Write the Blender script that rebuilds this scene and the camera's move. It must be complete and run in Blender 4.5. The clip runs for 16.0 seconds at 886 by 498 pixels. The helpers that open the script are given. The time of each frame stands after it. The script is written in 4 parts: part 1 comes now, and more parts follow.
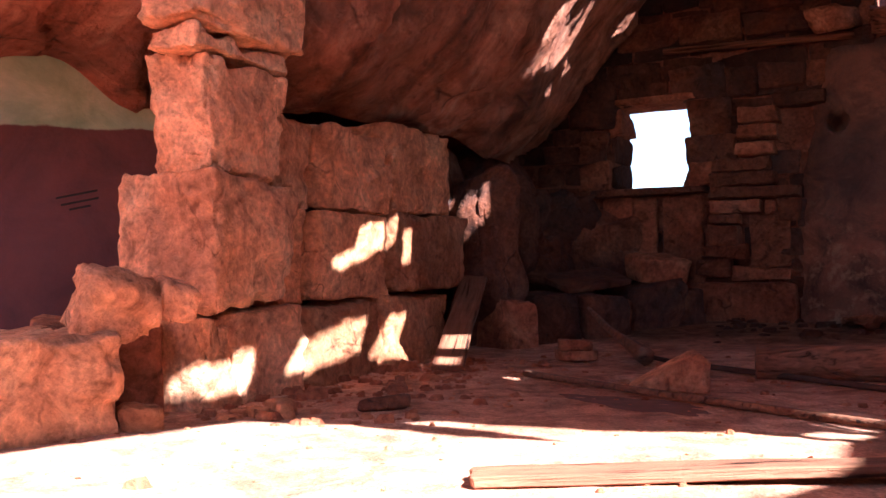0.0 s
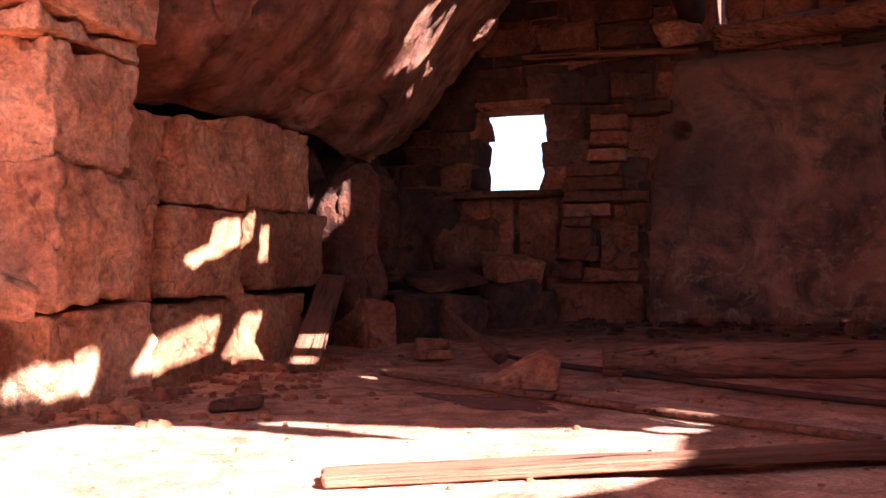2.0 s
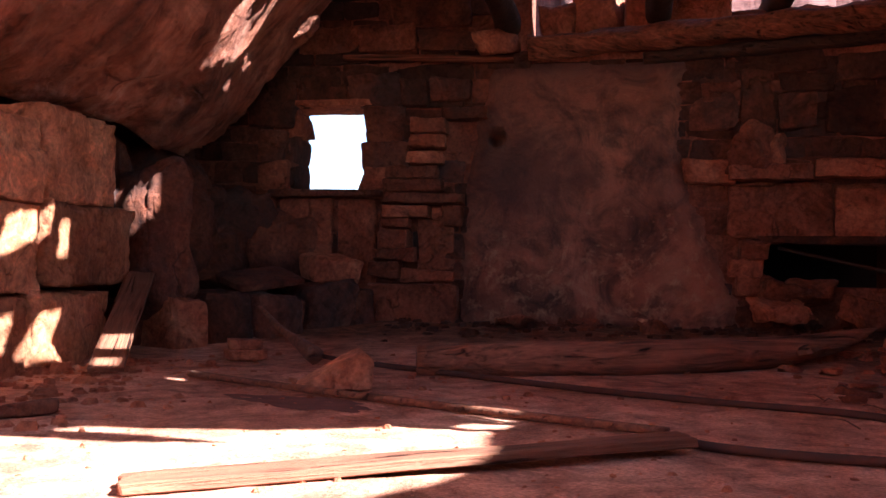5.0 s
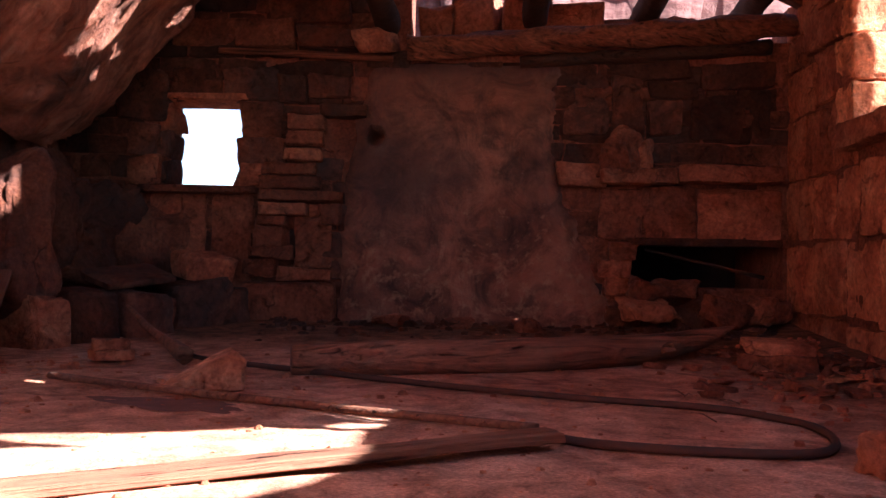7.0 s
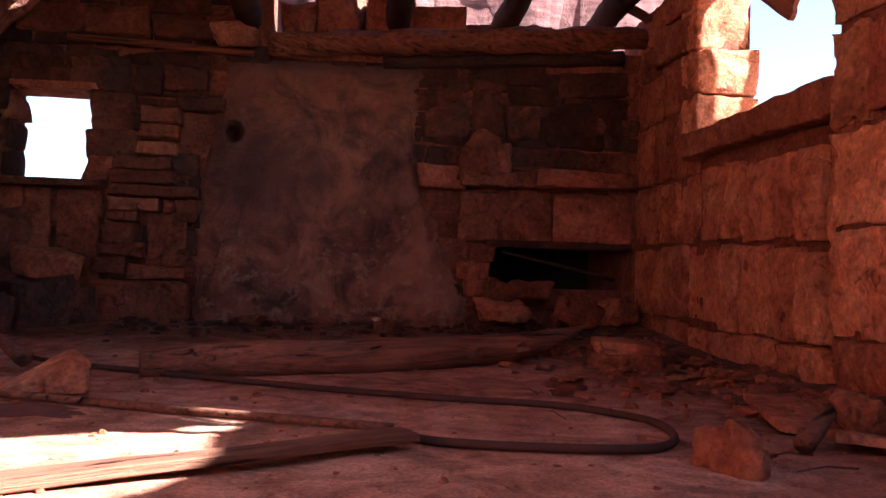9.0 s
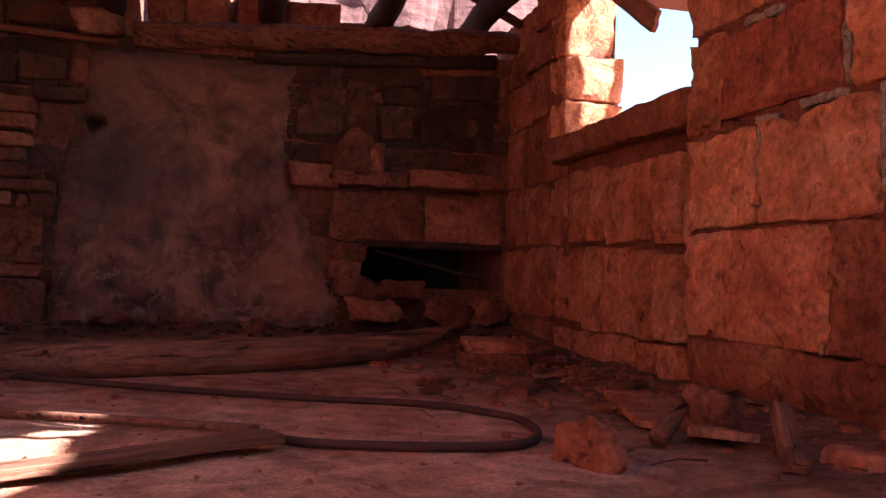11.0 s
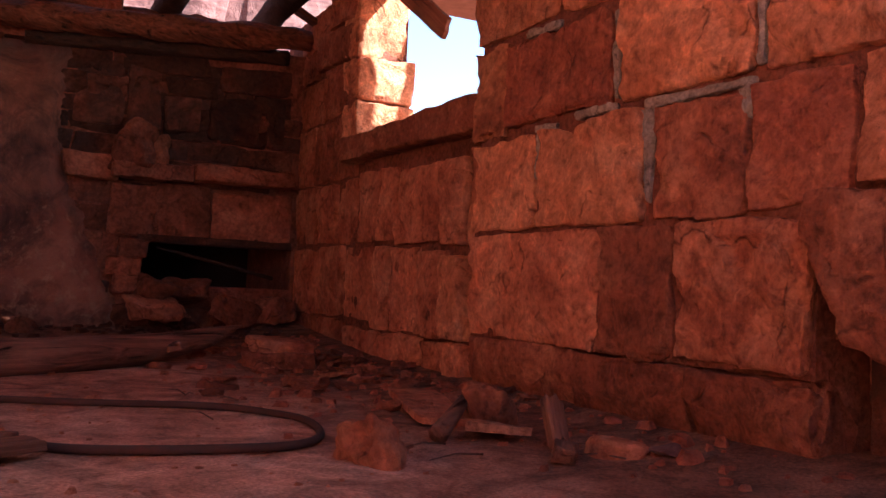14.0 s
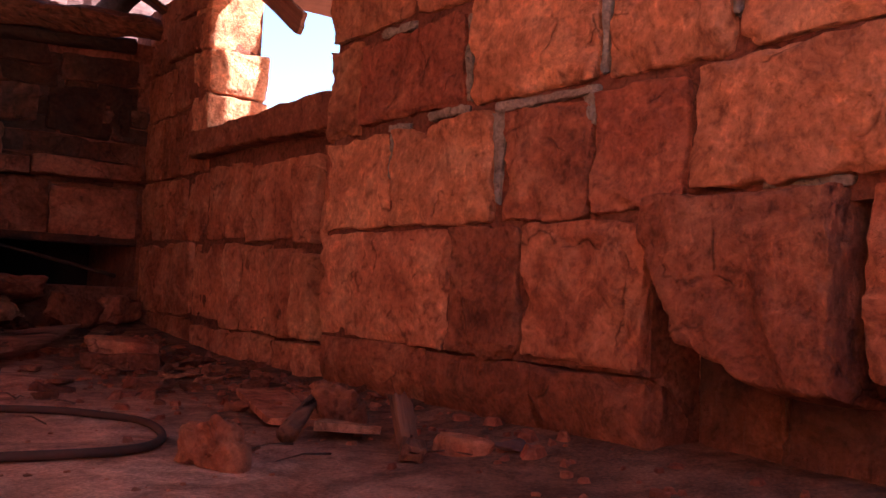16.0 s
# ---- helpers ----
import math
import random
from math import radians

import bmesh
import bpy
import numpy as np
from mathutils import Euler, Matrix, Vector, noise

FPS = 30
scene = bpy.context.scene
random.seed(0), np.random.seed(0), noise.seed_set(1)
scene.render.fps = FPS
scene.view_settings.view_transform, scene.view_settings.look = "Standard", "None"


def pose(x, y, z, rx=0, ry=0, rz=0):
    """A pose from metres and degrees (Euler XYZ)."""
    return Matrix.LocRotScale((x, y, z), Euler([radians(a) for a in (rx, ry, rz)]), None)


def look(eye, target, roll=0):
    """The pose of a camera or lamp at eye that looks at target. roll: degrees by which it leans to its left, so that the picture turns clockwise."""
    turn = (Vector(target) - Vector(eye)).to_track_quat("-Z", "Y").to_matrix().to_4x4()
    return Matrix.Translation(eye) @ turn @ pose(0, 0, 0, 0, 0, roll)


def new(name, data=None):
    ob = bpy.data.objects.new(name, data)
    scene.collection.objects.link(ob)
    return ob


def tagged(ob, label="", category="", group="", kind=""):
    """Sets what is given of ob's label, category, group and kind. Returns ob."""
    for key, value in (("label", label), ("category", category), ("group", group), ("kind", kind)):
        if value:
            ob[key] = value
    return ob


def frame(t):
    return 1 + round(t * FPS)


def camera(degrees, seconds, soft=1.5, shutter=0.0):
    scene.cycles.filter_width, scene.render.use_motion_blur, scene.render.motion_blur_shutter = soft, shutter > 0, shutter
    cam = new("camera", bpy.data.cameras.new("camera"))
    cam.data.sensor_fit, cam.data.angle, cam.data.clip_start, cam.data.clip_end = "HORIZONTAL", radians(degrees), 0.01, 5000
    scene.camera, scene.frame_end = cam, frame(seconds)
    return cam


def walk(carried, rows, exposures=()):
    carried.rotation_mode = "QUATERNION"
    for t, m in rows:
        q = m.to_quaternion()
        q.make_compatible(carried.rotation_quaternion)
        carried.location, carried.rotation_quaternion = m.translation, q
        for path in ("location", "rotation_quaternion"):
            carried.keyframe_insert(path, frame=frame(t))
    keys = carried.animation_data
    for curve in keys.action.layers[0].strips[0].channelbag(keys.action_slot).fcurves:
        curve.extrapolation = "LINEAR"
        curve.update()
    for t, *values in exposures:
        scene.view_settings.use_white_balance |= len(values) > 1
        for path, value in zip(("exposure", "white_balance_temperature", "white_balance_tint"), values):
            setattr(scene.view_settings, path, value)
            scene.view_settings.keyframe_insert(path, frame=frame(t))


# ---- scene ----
cam = camera(52.1, 16.0)
# the camera turns on a stand, its lens a hand's width in front of the pivot
PIVOT = Vector((-0.065, -0.111, 0.600))
LENS_AHEAD = 0.128
# seconds, tilt, lean, turn
PATH = [
    (0.0, 91.44, 0.41, -0.45),
    (0.5, 91.41, 0.20, -2.69),
    (1.0, 91.39, 0.06, -4.94),
    (1.5, 91.39, -0.00, -7.15),
    (2.0, 91.37, -0.20, -9.18),
    (2.5, 91.37, -0.29, -11.18),
    (3.0, 91.38, -0.37, -13.19),
    (3.5, 91.40, -0.56, -15.07),
    (4.0, 91.41, -0.66, -16.90),
    (6.5, 91.54, -1.21, -26.07),
    (7.0, 91.54, -1.24, -28.12),
    (7.5, 91.61, -1.38, -30.41),
    (8.0, 91.66, -1.49, -32.46),
    (8.5, 91.71, -1.59, -34.51),
    (9.0, 91.78, -1.74, -36.81),
    (11.5, 92.07, -2.14, -46.66),
    (12.0, 92.13, -2.26, -48.72),
    (12.5, 92.21, -2.37, -51.15),
    (13.0, 92.27, -2.45, -53.12),
    (13.5, 92.36, -2.48, -55.20),
    (14.0, 92.50, -2.56, -57.84),
    (14.5, 92.59, -2.63, -60.59),
    (15.0, 92.66, -2.72, -62.52),
    (15.5, 92.75, -2.72, -64.62),
    (16.0, 92.87, -2.82, -66.93),
]


def on_stand(a, b, c):
    ahead = Vector((-math.sin(radians(c)), math.cos(radians(c)), 0))
    return pose(*(PIVOT + LENS_AHEAD * ahead), a, b, c)


walk(cam, [(t, on_stand(a, b, c)) for t, a, b, c in PATH], [(0.0, 3.44, 5250, 10)])

# ---- world, sun ----
SUN_TURN = radians(143.0)
SUN_RISE = radians(42.0)
TO_SUN = Vector((math.sin(SUN_TURN) * math.cos(SUN_RISE), math.cos(SUN_TURN) * math.cos(SUN_RISE), math.sin(SUN_RISE)))
world = bpy.data.worlds.new("world")
scene.world = world
world.use_nodes = True
wn = world.node_tree.nodes
sky = wn.new("ShaderNodeTexSky")
sky.sky_type = "NISHITA"
sky.sun_disc = False
sky.sun_elevation = SUN_RISE
sky.sun_rotation = SUN_TURN
world.node_tree.links.new(sky.outputs[0], wn["Background"].inputs[0])
wn["Background"].inputs[1].default_value = 0.05
sun_lamp = bpy.data.lights.new("sun", "SUN")
sun_lamp.energy = 5.0
sun_lamp.angle = radians(0.5)
sun_lamp.color = (1.0, 0.95, 0.89)
sun = new("sun", sun_lamp)
sun.matrix_world = look((0, 0, 0), -TO_SUN)


# ---- materials ----
def nodes_of(name):
    m = bpy.data.materials.new(name)
    m.use_nodes = True
    nt = m.node_tree
    return m, nt, nt.nodes["Principled BSDF"]


def add(nt, kind, **values):
    n = nt.nodes.new(kind)
    for k, v in values.items():
        if k in n.inputs:
            n.inputs[k].default_value = v
    return n


def ramp(nt, fac, stops):
    r = nt.nodes.new("ShaderNodeValToRGB")
    e = r.color_ramp.elements
    while len(e) < len(stops):
        e.new(0.5)
    for i, (p, c) in enumerate(stops):
        e[i].position = p
        e[i].color = (*c, 1)
    nt.links.new(fac, r.inputs[0])
    return r.outputs[0]


def mix(nt, fac, a, b, mode="MIX"):
    n = nt.nodes.new("ShaderNodeMix")
    n.data_type = "RGBA"
    n.blend_type = mode
    for sock, v in ((n.inputs[0], fac), (n.inputs[6], a), (n.inputs[7], b)):
        if isinstance(v, (int, float)):
            sock.default_value = v
        elif isinstance(v, tuple):
            sock.default_value = (*v, 1)
        else:
            nt.links.new(v, sock)
    return n.outputs[2]


def math_node(nt, op, a, b=0.0):
    n = nt.nodes.new("ShaderNodeMath")
    n.operation = op
    for sock, v in ((n.inputs[0], a), (n.inputs[1], b)):
        if isinstance(v, (int, float)):
            sock.default_value = v
        else:
            nt.links.new(v, sock)
    return n.outputs[0]


def coords(nt, stretch=(1, 1, 1), shift=True):
    """Object space, moved at random for each object."""
    tc = nt.nodes.new("ShaderNodeTexCoord")
    mp = nt.nodes.new("ShaderNodeMapping")
    mp.inputs["Scale"].default_value = stretch
    nt.links.new(tc.outputs["Object"], mp.inputs[0])
    if shift:
        info = nt.nodes.new("ShaderNodeObjectInfo")
        nt.links.new(math_node(nt, "MULTIPLY", info.outputs["Random"], 37.0), mp.inputs["Location"])
    return mp.outputs[0]


def noise_tex(nt, vec, scale, detail=6, rough=0.6, distort=0.0):
    n = add(nt, "ShaderNodeTexNoise", Scale=scale, Detail=detail, Roughness=rough, Distortion=distort)
    nt.links.new(vec, n.inputs["Vector"])
    return n.outputs["Fac"]


def bumped(nt, bsdf, heights):
    """heights: (socket, strength, distance), coarse first."""
    last = None
    for h, s, d in heights:
        b = add(nt, "ShaderNodeBump", Strength=s, Distance=d)
        nt.links.new(h, b.inputs["Height"])
        if last:
            nt.links.new(last, b.inputs["Normal"])
        last = b.outputs[0]
    nt.links.new(last, bsdf.inputs["Normal"])


BED_ALONG = Vector((0.62, -0.45, 0.64)).normalized()
BED_ACROSS = BED_ALONG.cross(Vector((0.4, -0.75, -0.53))).normalized()
BED_OUT = BED_ALONG.cross(BED_ACROSS)


def stone_material(name, dark, mid, light, size=1.0, vary=0.35, strata=0.0, soot=None, relief=1.0, beds=False):
    m, nt, bsdf = nodes_of(name)
    v = coords(nt)
    big = noise_tex(nt, v, 2.2 / size, 8, 0.62, 0.4)
    fine = noise_tex(nt, v, 26 / size, 6, 0.7)
    grit = noise_tex(nt, v, 140 / size, 3, 0.6)
    col = ramp(nt, big, [(0.28, dark), (0.5, mid), (0.74, light)])
    col = mix(nt, 0.55, col, ramp(nt, fine, [(0.32, (0.30, 0.27, 0.25)), (0.5, (0.9, 0.88, 0.86)), (0.7, (1.45, 1.4, 1.35))]), "MULTIPLY")
    if strata:
        vs = coords(nt, (0.6, 0.6, 9.0))
        col = mix(nt, strata, col, ramp(nt, noise_tex(nt, vs, 1.6, 5, 0.6, 0.8), [(0.35, dark), (0.65, light)]))
    bed = None
    if beds:
        tc = nt.nodes.new("ShaderNodeTexCoord")
        comb = nt.nodes.new("ShaderNodeCombineXYZ")
        for k, (axis, scale) in enumerate(((BED_ACROSS, 3.4), (BED_ALONG, 0.55), (BED_OUT, 1.2))):
            dot = nt.nodes.new("ShaderNodeVectorMath")
            dot.operation = "DOT_PRODUCT"
            nt.links.new(tc.outputs["Object"], dot.inputs[0])
            dot.inputs[1].default_value = axis * scale
            nt.links.new(dot.outputs["Value"], comb.inputs[k])
        bed = noise_tex(nt, comb.outputs[0], 1.0, 9, 0.62, 1.2)
        col = mix(nt, 0.75, col, ramp(nt, bed, [(0.32, (0.06, 0.02, 0.013)), (0.46, (0.36, 0.115, 0.06)), (0.60, (0.48, 0.19, 0.11)), (0.72, (0.62, 0.36, 0.24))]))
    if soot:
        patch = noise_tex(nt, v, 1.3 / size, 5, 0.6, 0.6)
        col = mix(nt, ramp(nt, patch, [(0.46, (0, 0, 0)), (0.66, (0.85, 0.85, 0.85))]), col, soot)
    info = nt.nodes.new("ShaderNodeObjectInfo")
    tone = ramp(nt, info.outputs["Random"], [(0.0, (1 - vary, 1 - vary, 1 - vary)), (1.0, (1 + vary * 0.5, 1 + vary * 0.45, 1 + vary * 0.4))])
    col = mix(nt, 1.0, col, tone, "MULTIPLY")
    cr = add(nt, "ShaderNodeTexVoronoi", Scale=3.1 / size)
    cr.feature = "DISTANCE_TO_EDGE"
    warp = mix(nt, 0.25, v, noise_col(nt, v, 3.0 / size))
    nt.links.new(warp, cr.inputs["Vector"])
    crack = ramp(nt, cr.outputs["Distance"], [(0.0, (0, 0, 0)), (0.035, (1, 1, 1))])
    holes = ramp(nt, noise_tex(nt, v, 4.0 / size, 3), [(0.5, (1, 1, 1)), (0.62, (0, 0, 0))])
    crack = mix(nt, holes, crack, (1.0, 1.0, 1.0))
    spots = ramp(nt, noise_tex(nt, v, 11 / size, 7, 0.72, 0.5), [(0.34, (0.34, 0.3, 0.29)), (0.47, (1, 1, 1)), (0.62, (1, 1, 1)), (0.74, (1.35, 1.3, 1.25))])
    col = mix(nt, 0.5, col, spots, "MULTIPLY")
    scuff = noise_tex(nt, v, 5.5 / size, 10, 0.68, 1.6)
    col = mix(nt, 0.75, col, ramp(nt, scuff, [(0.33, (0.5, 0.45, 0.43)), (0.45, (1.05, 1.03, 1.02)), (0.56, (1.25, 1.24, 1.23)), (0.68, (1.8, 1.8, 1.8))]), "MULTIPLY")
    # cracks darkened in the colour, as cavity shade that bump alone lacks
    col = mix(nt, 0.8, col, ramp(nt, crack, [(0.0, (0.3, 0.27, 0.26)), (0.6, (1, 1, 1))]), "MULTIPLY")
    nt.links.new(col, bsdf.inputs["Base Color"])
    bsdf.inputs["Roughness"].default_value = 0.92
    bsdf.inputs["Specular IOR Level"].default_value = 0.2
    bumped(nt, bsdf, ([(bed, 0.9, 0.12)] if beds else []) + [(big, 0.7 * relief, 0.10), (crack, 0.6 * relief, 0.025), (scuff, 0.7 * relief, 0.05), (fine, 0.8 * relief, 0.035), (grit, 0.5 * relief, 0.006)])
    return m


def noise_col(nt, vec, scale):
    n = add(nt, "ShaderNodeTexNoise", Scale=scale, Detail=3)
    nt.links.new(vec, n.inputs["Vector"])
    return n.outputs["Color"]


def wood_material(name, dark, light, axis=0, rough=0.75):
    m, nt, bsdf = nodes_of(name)
    st = [14.0, 14.0, 14.0]
    st[axis] = 0.7
    v = coords(nt, tuple(st))
    grain = noise_tex(nt, v, 2.2, 8, 0.65, 0.6)
    vb = coords(nt)
    blot = noise_tex(nt, vb, 3.0, 5, 0.6)
    col = ramp(nt, grain, [(0.3, dark), (0.7, light)])
    col = mix(nt, 0.6, col, ramp(nt, blot, [(0.3, (0.5, 0.45, 0.42)), (0.7, (1.1, 1.05, 1.0))]), "MULTIPLY")
    nt.links.new(col, bsdf.inputs["Base Color"])
    bsdf.inputs["Roughness"].default_value = rough
    bsdf.inputs["Specular IOR Level"].default_value = 0.15
    split = ramp(nt, grain, [(0.30, (0, 0, 0)), (0.40, (1, 1, 1))])
    col2 = mix(nt, 0.7, col, ramp(nt, split, [(0.0, (0.22, 0.2, 0.2)), (0.8, (1.1, 1.1, 1.1))]), "MULTIPLY")
    nt.links.new(col2, bsdf.inputs["Base Color"])
    bumped(nt, bsdf, [(blot, 0.6, 0.05), (grain, 0.9, 0.025), (split, 0.8, 0.03)])
    return m


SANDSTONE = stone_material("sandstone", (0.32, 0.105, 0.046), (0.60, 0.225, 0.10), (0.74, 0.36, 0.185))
# paler copy of sandstone: floor bounce on pillar and front blocks, as colour
SANDSTONE_LIT = stone_material("lit_sandstone", (0.42, 0.155, 0.075), (0.74, 0.31, 0.155), (0.84, 0.46, 0.26), vary=0.2)
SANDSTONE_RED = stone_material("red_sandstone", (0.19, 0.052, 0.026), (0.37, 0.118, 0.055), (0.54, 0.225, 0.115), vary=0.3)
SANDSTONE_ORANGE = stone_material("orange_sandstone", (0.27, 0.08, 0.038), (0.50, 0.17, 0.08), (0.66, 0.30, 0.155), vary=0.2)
# two darkest sandstones: soot patches, and dim places' shade in the base colour
SANDSTONE_SOOT_SHADE = stone_material("smoked_shaded_sandstone", (0.035, 0.011, 0.007), (0.085, 0.028, 0.015), (0.155, 0.058, 0.031), vary=0.5, soot=(0.03, 0.018, 0.015))
SANDSTONE_DARK = stone_material("sooty_shaded_sandstone", (0.065, 0.019, 0.010), (0.145, 0.045, 0.022), (0.23, 0.084, 0.042), vary=0.5, soot=(0.05, 0.03, 0.025))
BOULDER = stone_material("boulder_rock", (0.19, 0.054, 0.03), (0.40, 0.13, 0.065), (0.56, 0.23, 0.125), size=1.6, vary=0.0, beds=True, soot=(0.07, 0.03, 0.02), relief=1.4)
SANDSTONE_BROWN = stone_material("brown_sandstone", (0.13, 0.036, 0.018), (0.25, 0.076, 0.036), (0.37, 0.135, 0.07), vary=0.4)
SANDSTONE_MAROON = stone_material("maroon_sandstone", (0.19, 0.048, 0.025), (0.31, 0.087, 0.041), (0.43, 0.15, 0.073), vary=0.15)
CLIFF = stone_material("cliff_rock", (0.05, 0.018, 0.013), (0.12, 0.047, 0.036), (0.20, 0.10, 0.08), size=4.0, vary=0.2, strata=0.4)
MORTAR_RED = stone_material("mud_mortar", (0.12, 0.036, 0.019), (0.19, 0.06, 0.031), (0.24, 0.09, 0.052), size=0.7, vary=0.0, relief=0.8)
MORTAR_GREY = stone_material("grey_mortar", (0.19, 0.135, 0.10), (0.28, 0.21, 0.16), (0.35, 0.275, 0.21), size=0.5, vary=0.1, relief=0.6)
OLD_WOOD = wood_material("old_wood", (0.07, 0.026, 0.014), (0.37, 0.145, 0.078))
BEAM_WOOD = wood_material("beam_wood", (0.035, 0.012, 0.007), (0.24, 0.08, 0.038))
PLANK_WOOD = wood_material("plank_wood", (0.11, 0.038, 0.020), (0.26, 0.105, 0.055))
CHAR_WOOD = wood_material("charred_wood", (0.02, 0.010, 0.007), (0.065, 0.028, 0.017))


def plaster_material():
    m, nt, bsdf = nodes_of("mud_plaster")
    v = coords(nt, shift=False)
    big = noise_tex(nt, v, 1.1, 7, 0.62, 0.5)
    mid = noise_tex(nt, v, 5.0, 8, 0.7, 0.3)
    col = ramp(nt, big, [(0.3, (0.08, 0.024, 0.012)), (0.5, (0.24, 0.082, 0.042)), (0.7, (0.38, 0.145, 0.078))])
    col = mix(nt, 0.5, col, ramp(nt, mid, [(0.3, (0.55, 0.5, 0.5)), (0.7, (1.2, 1.15, 1.1))]), "MULTIPLY")
    # pale worn blotches, thicker low on the wall
    spot = noise_tex(nt, v, 9.0, 9, 0.68, 0.4)
    sep = nt.nodes.new("ShaderNodeSeparateXYZ")
    nt.links.new(v, sep.inputs[0])
    low = nt.nodes.new("ShaderNodeMapRange")
    low.inputs[1].default_value, low.inputs[2].default_value = 1.7, 0.5
    low.inputs[3].default_value, low.inputs[4].default_value = -0.07, 0.07
    nt.links.new(sep.outputs[2], low.inputs[0])
    worn = ramp(nt, math_node(nt, "ADD", spot, low.outputs[0]), [(0.57, (0, 0, 0)), (0.72, (0.7, 0.7, 0.7))])
    fleck = ramp(nt, noise_tex(nt, v, 22.0, 4, 0.7), [(0.62, (0, 0, 0)), (0.74, (0.5, 0.5, 0.5))])
    col = mix(nt, fleck, col, (0.30, 0.15, 0.09))
    dark = ramp(nt, noise_tex(nt, v, 2.4, 8, 0.7, 1.0), [(0.36, (0.25, 0.23, 0.23)), (0.56, (1.1, 1.1, 1.1))])
    col = mix(nt, 0.85, col, dark, "MULTIPLY")
    col = mix(nt, worn, col, (0.40, 0.20, 0.105))
    # soot blown over the breast round the hole
    near = nt.nodes.new("ShaderNodeVectorMath")
    near.operation = "DISTANCE"
    nt.links.new(v, near.inputs[0])
    near.inputs[1].default_value = (3.5, 0.1, 1.5)
    blown = math_node(nt, "ADD", near.outputs["Value"], math_node(nt, "MULTIPLY", mid, 0.9))
    dark_cover = ramp(nt, math_node(nt, "MULTIPLY", blown, 0.5), [(0.38, (0.68, 0.68, 0.68)), (0.66, (0, 0, 0))])
    col = mix(nt, dark_cover, col, (0.05, 0.021, 0.015))
    # plaster raggedly darker towards the top, under the beam
    high = math_node(nt, "ADD", sep.outputs[2], math_node(nt, "MULTIPLY", big, 0.9))
    dark_cover = ramp(nt, math_node(nt, "MULTIPLY", high, 0.3), [(0.76, (0, 0, 0)), (0.90, (0.75, 0.75, 0.75))])
    col = mix(nt, dark_cover, col, (0.05, 0.021, 0.015))
    nt.links.new(col, bsdf.inputs["Base Color"])
    bsdf.inputs["Roughness"].default_value = 0.95
    bumped(nt, bsdf, [(big, 0.6, 0.10), (mid, 1.0, 0.06), (spot, 0.5, 0.02)])
    return m


def paint_material():
    """Old wall paint: maroon below a chipped line, pale green above."""
    m, nt, bsdf = nodes_of("painted_plaster")
    v = coords(nt, shift=False)
    sep = nt.nodes.new("ShaderNodeSeparateXYZ")
    nt.links.new(v, sep.inputs[0])
    n = noise_tex(nt, v, 5.0, 6, 0.6)
    edge = math_node(nt, "ADD", sep.outputs[2], math_node(nt, "MULTIPLY", n, 0.07))
    up = ramp(nt, math_node(nt, "SUBTRACT", edge, 1.0), [(0.515, (0, 0, 0)), (0.525, (1, 1, 1))])
    blot = noise_tex(nt, v, 2.0, 7, 0.65, 0.5)
    maroon = ramp(nt, blot, [(0.3, (0.062, 0.013, 0.011)), (0.7, (0.135, 0.03, 0.022))])
    green = ramp(nt, blot, [(0.3, (0.13, 0.19, 0.11)), (0.5, (0.26, 0.31, 0.20)), (0.7, (0.45, 0.42, 0.30))])
    nt.links.new(mix(nt, up, maroon, green), bsdf.inputs["Base Color"])
    bsdf.inputs["Roughness"].default_value = 0.85
    bumped(nt, bsdf, [(blot, 0.4, 0.05), (n, 0.3, 0.02)])
    return m


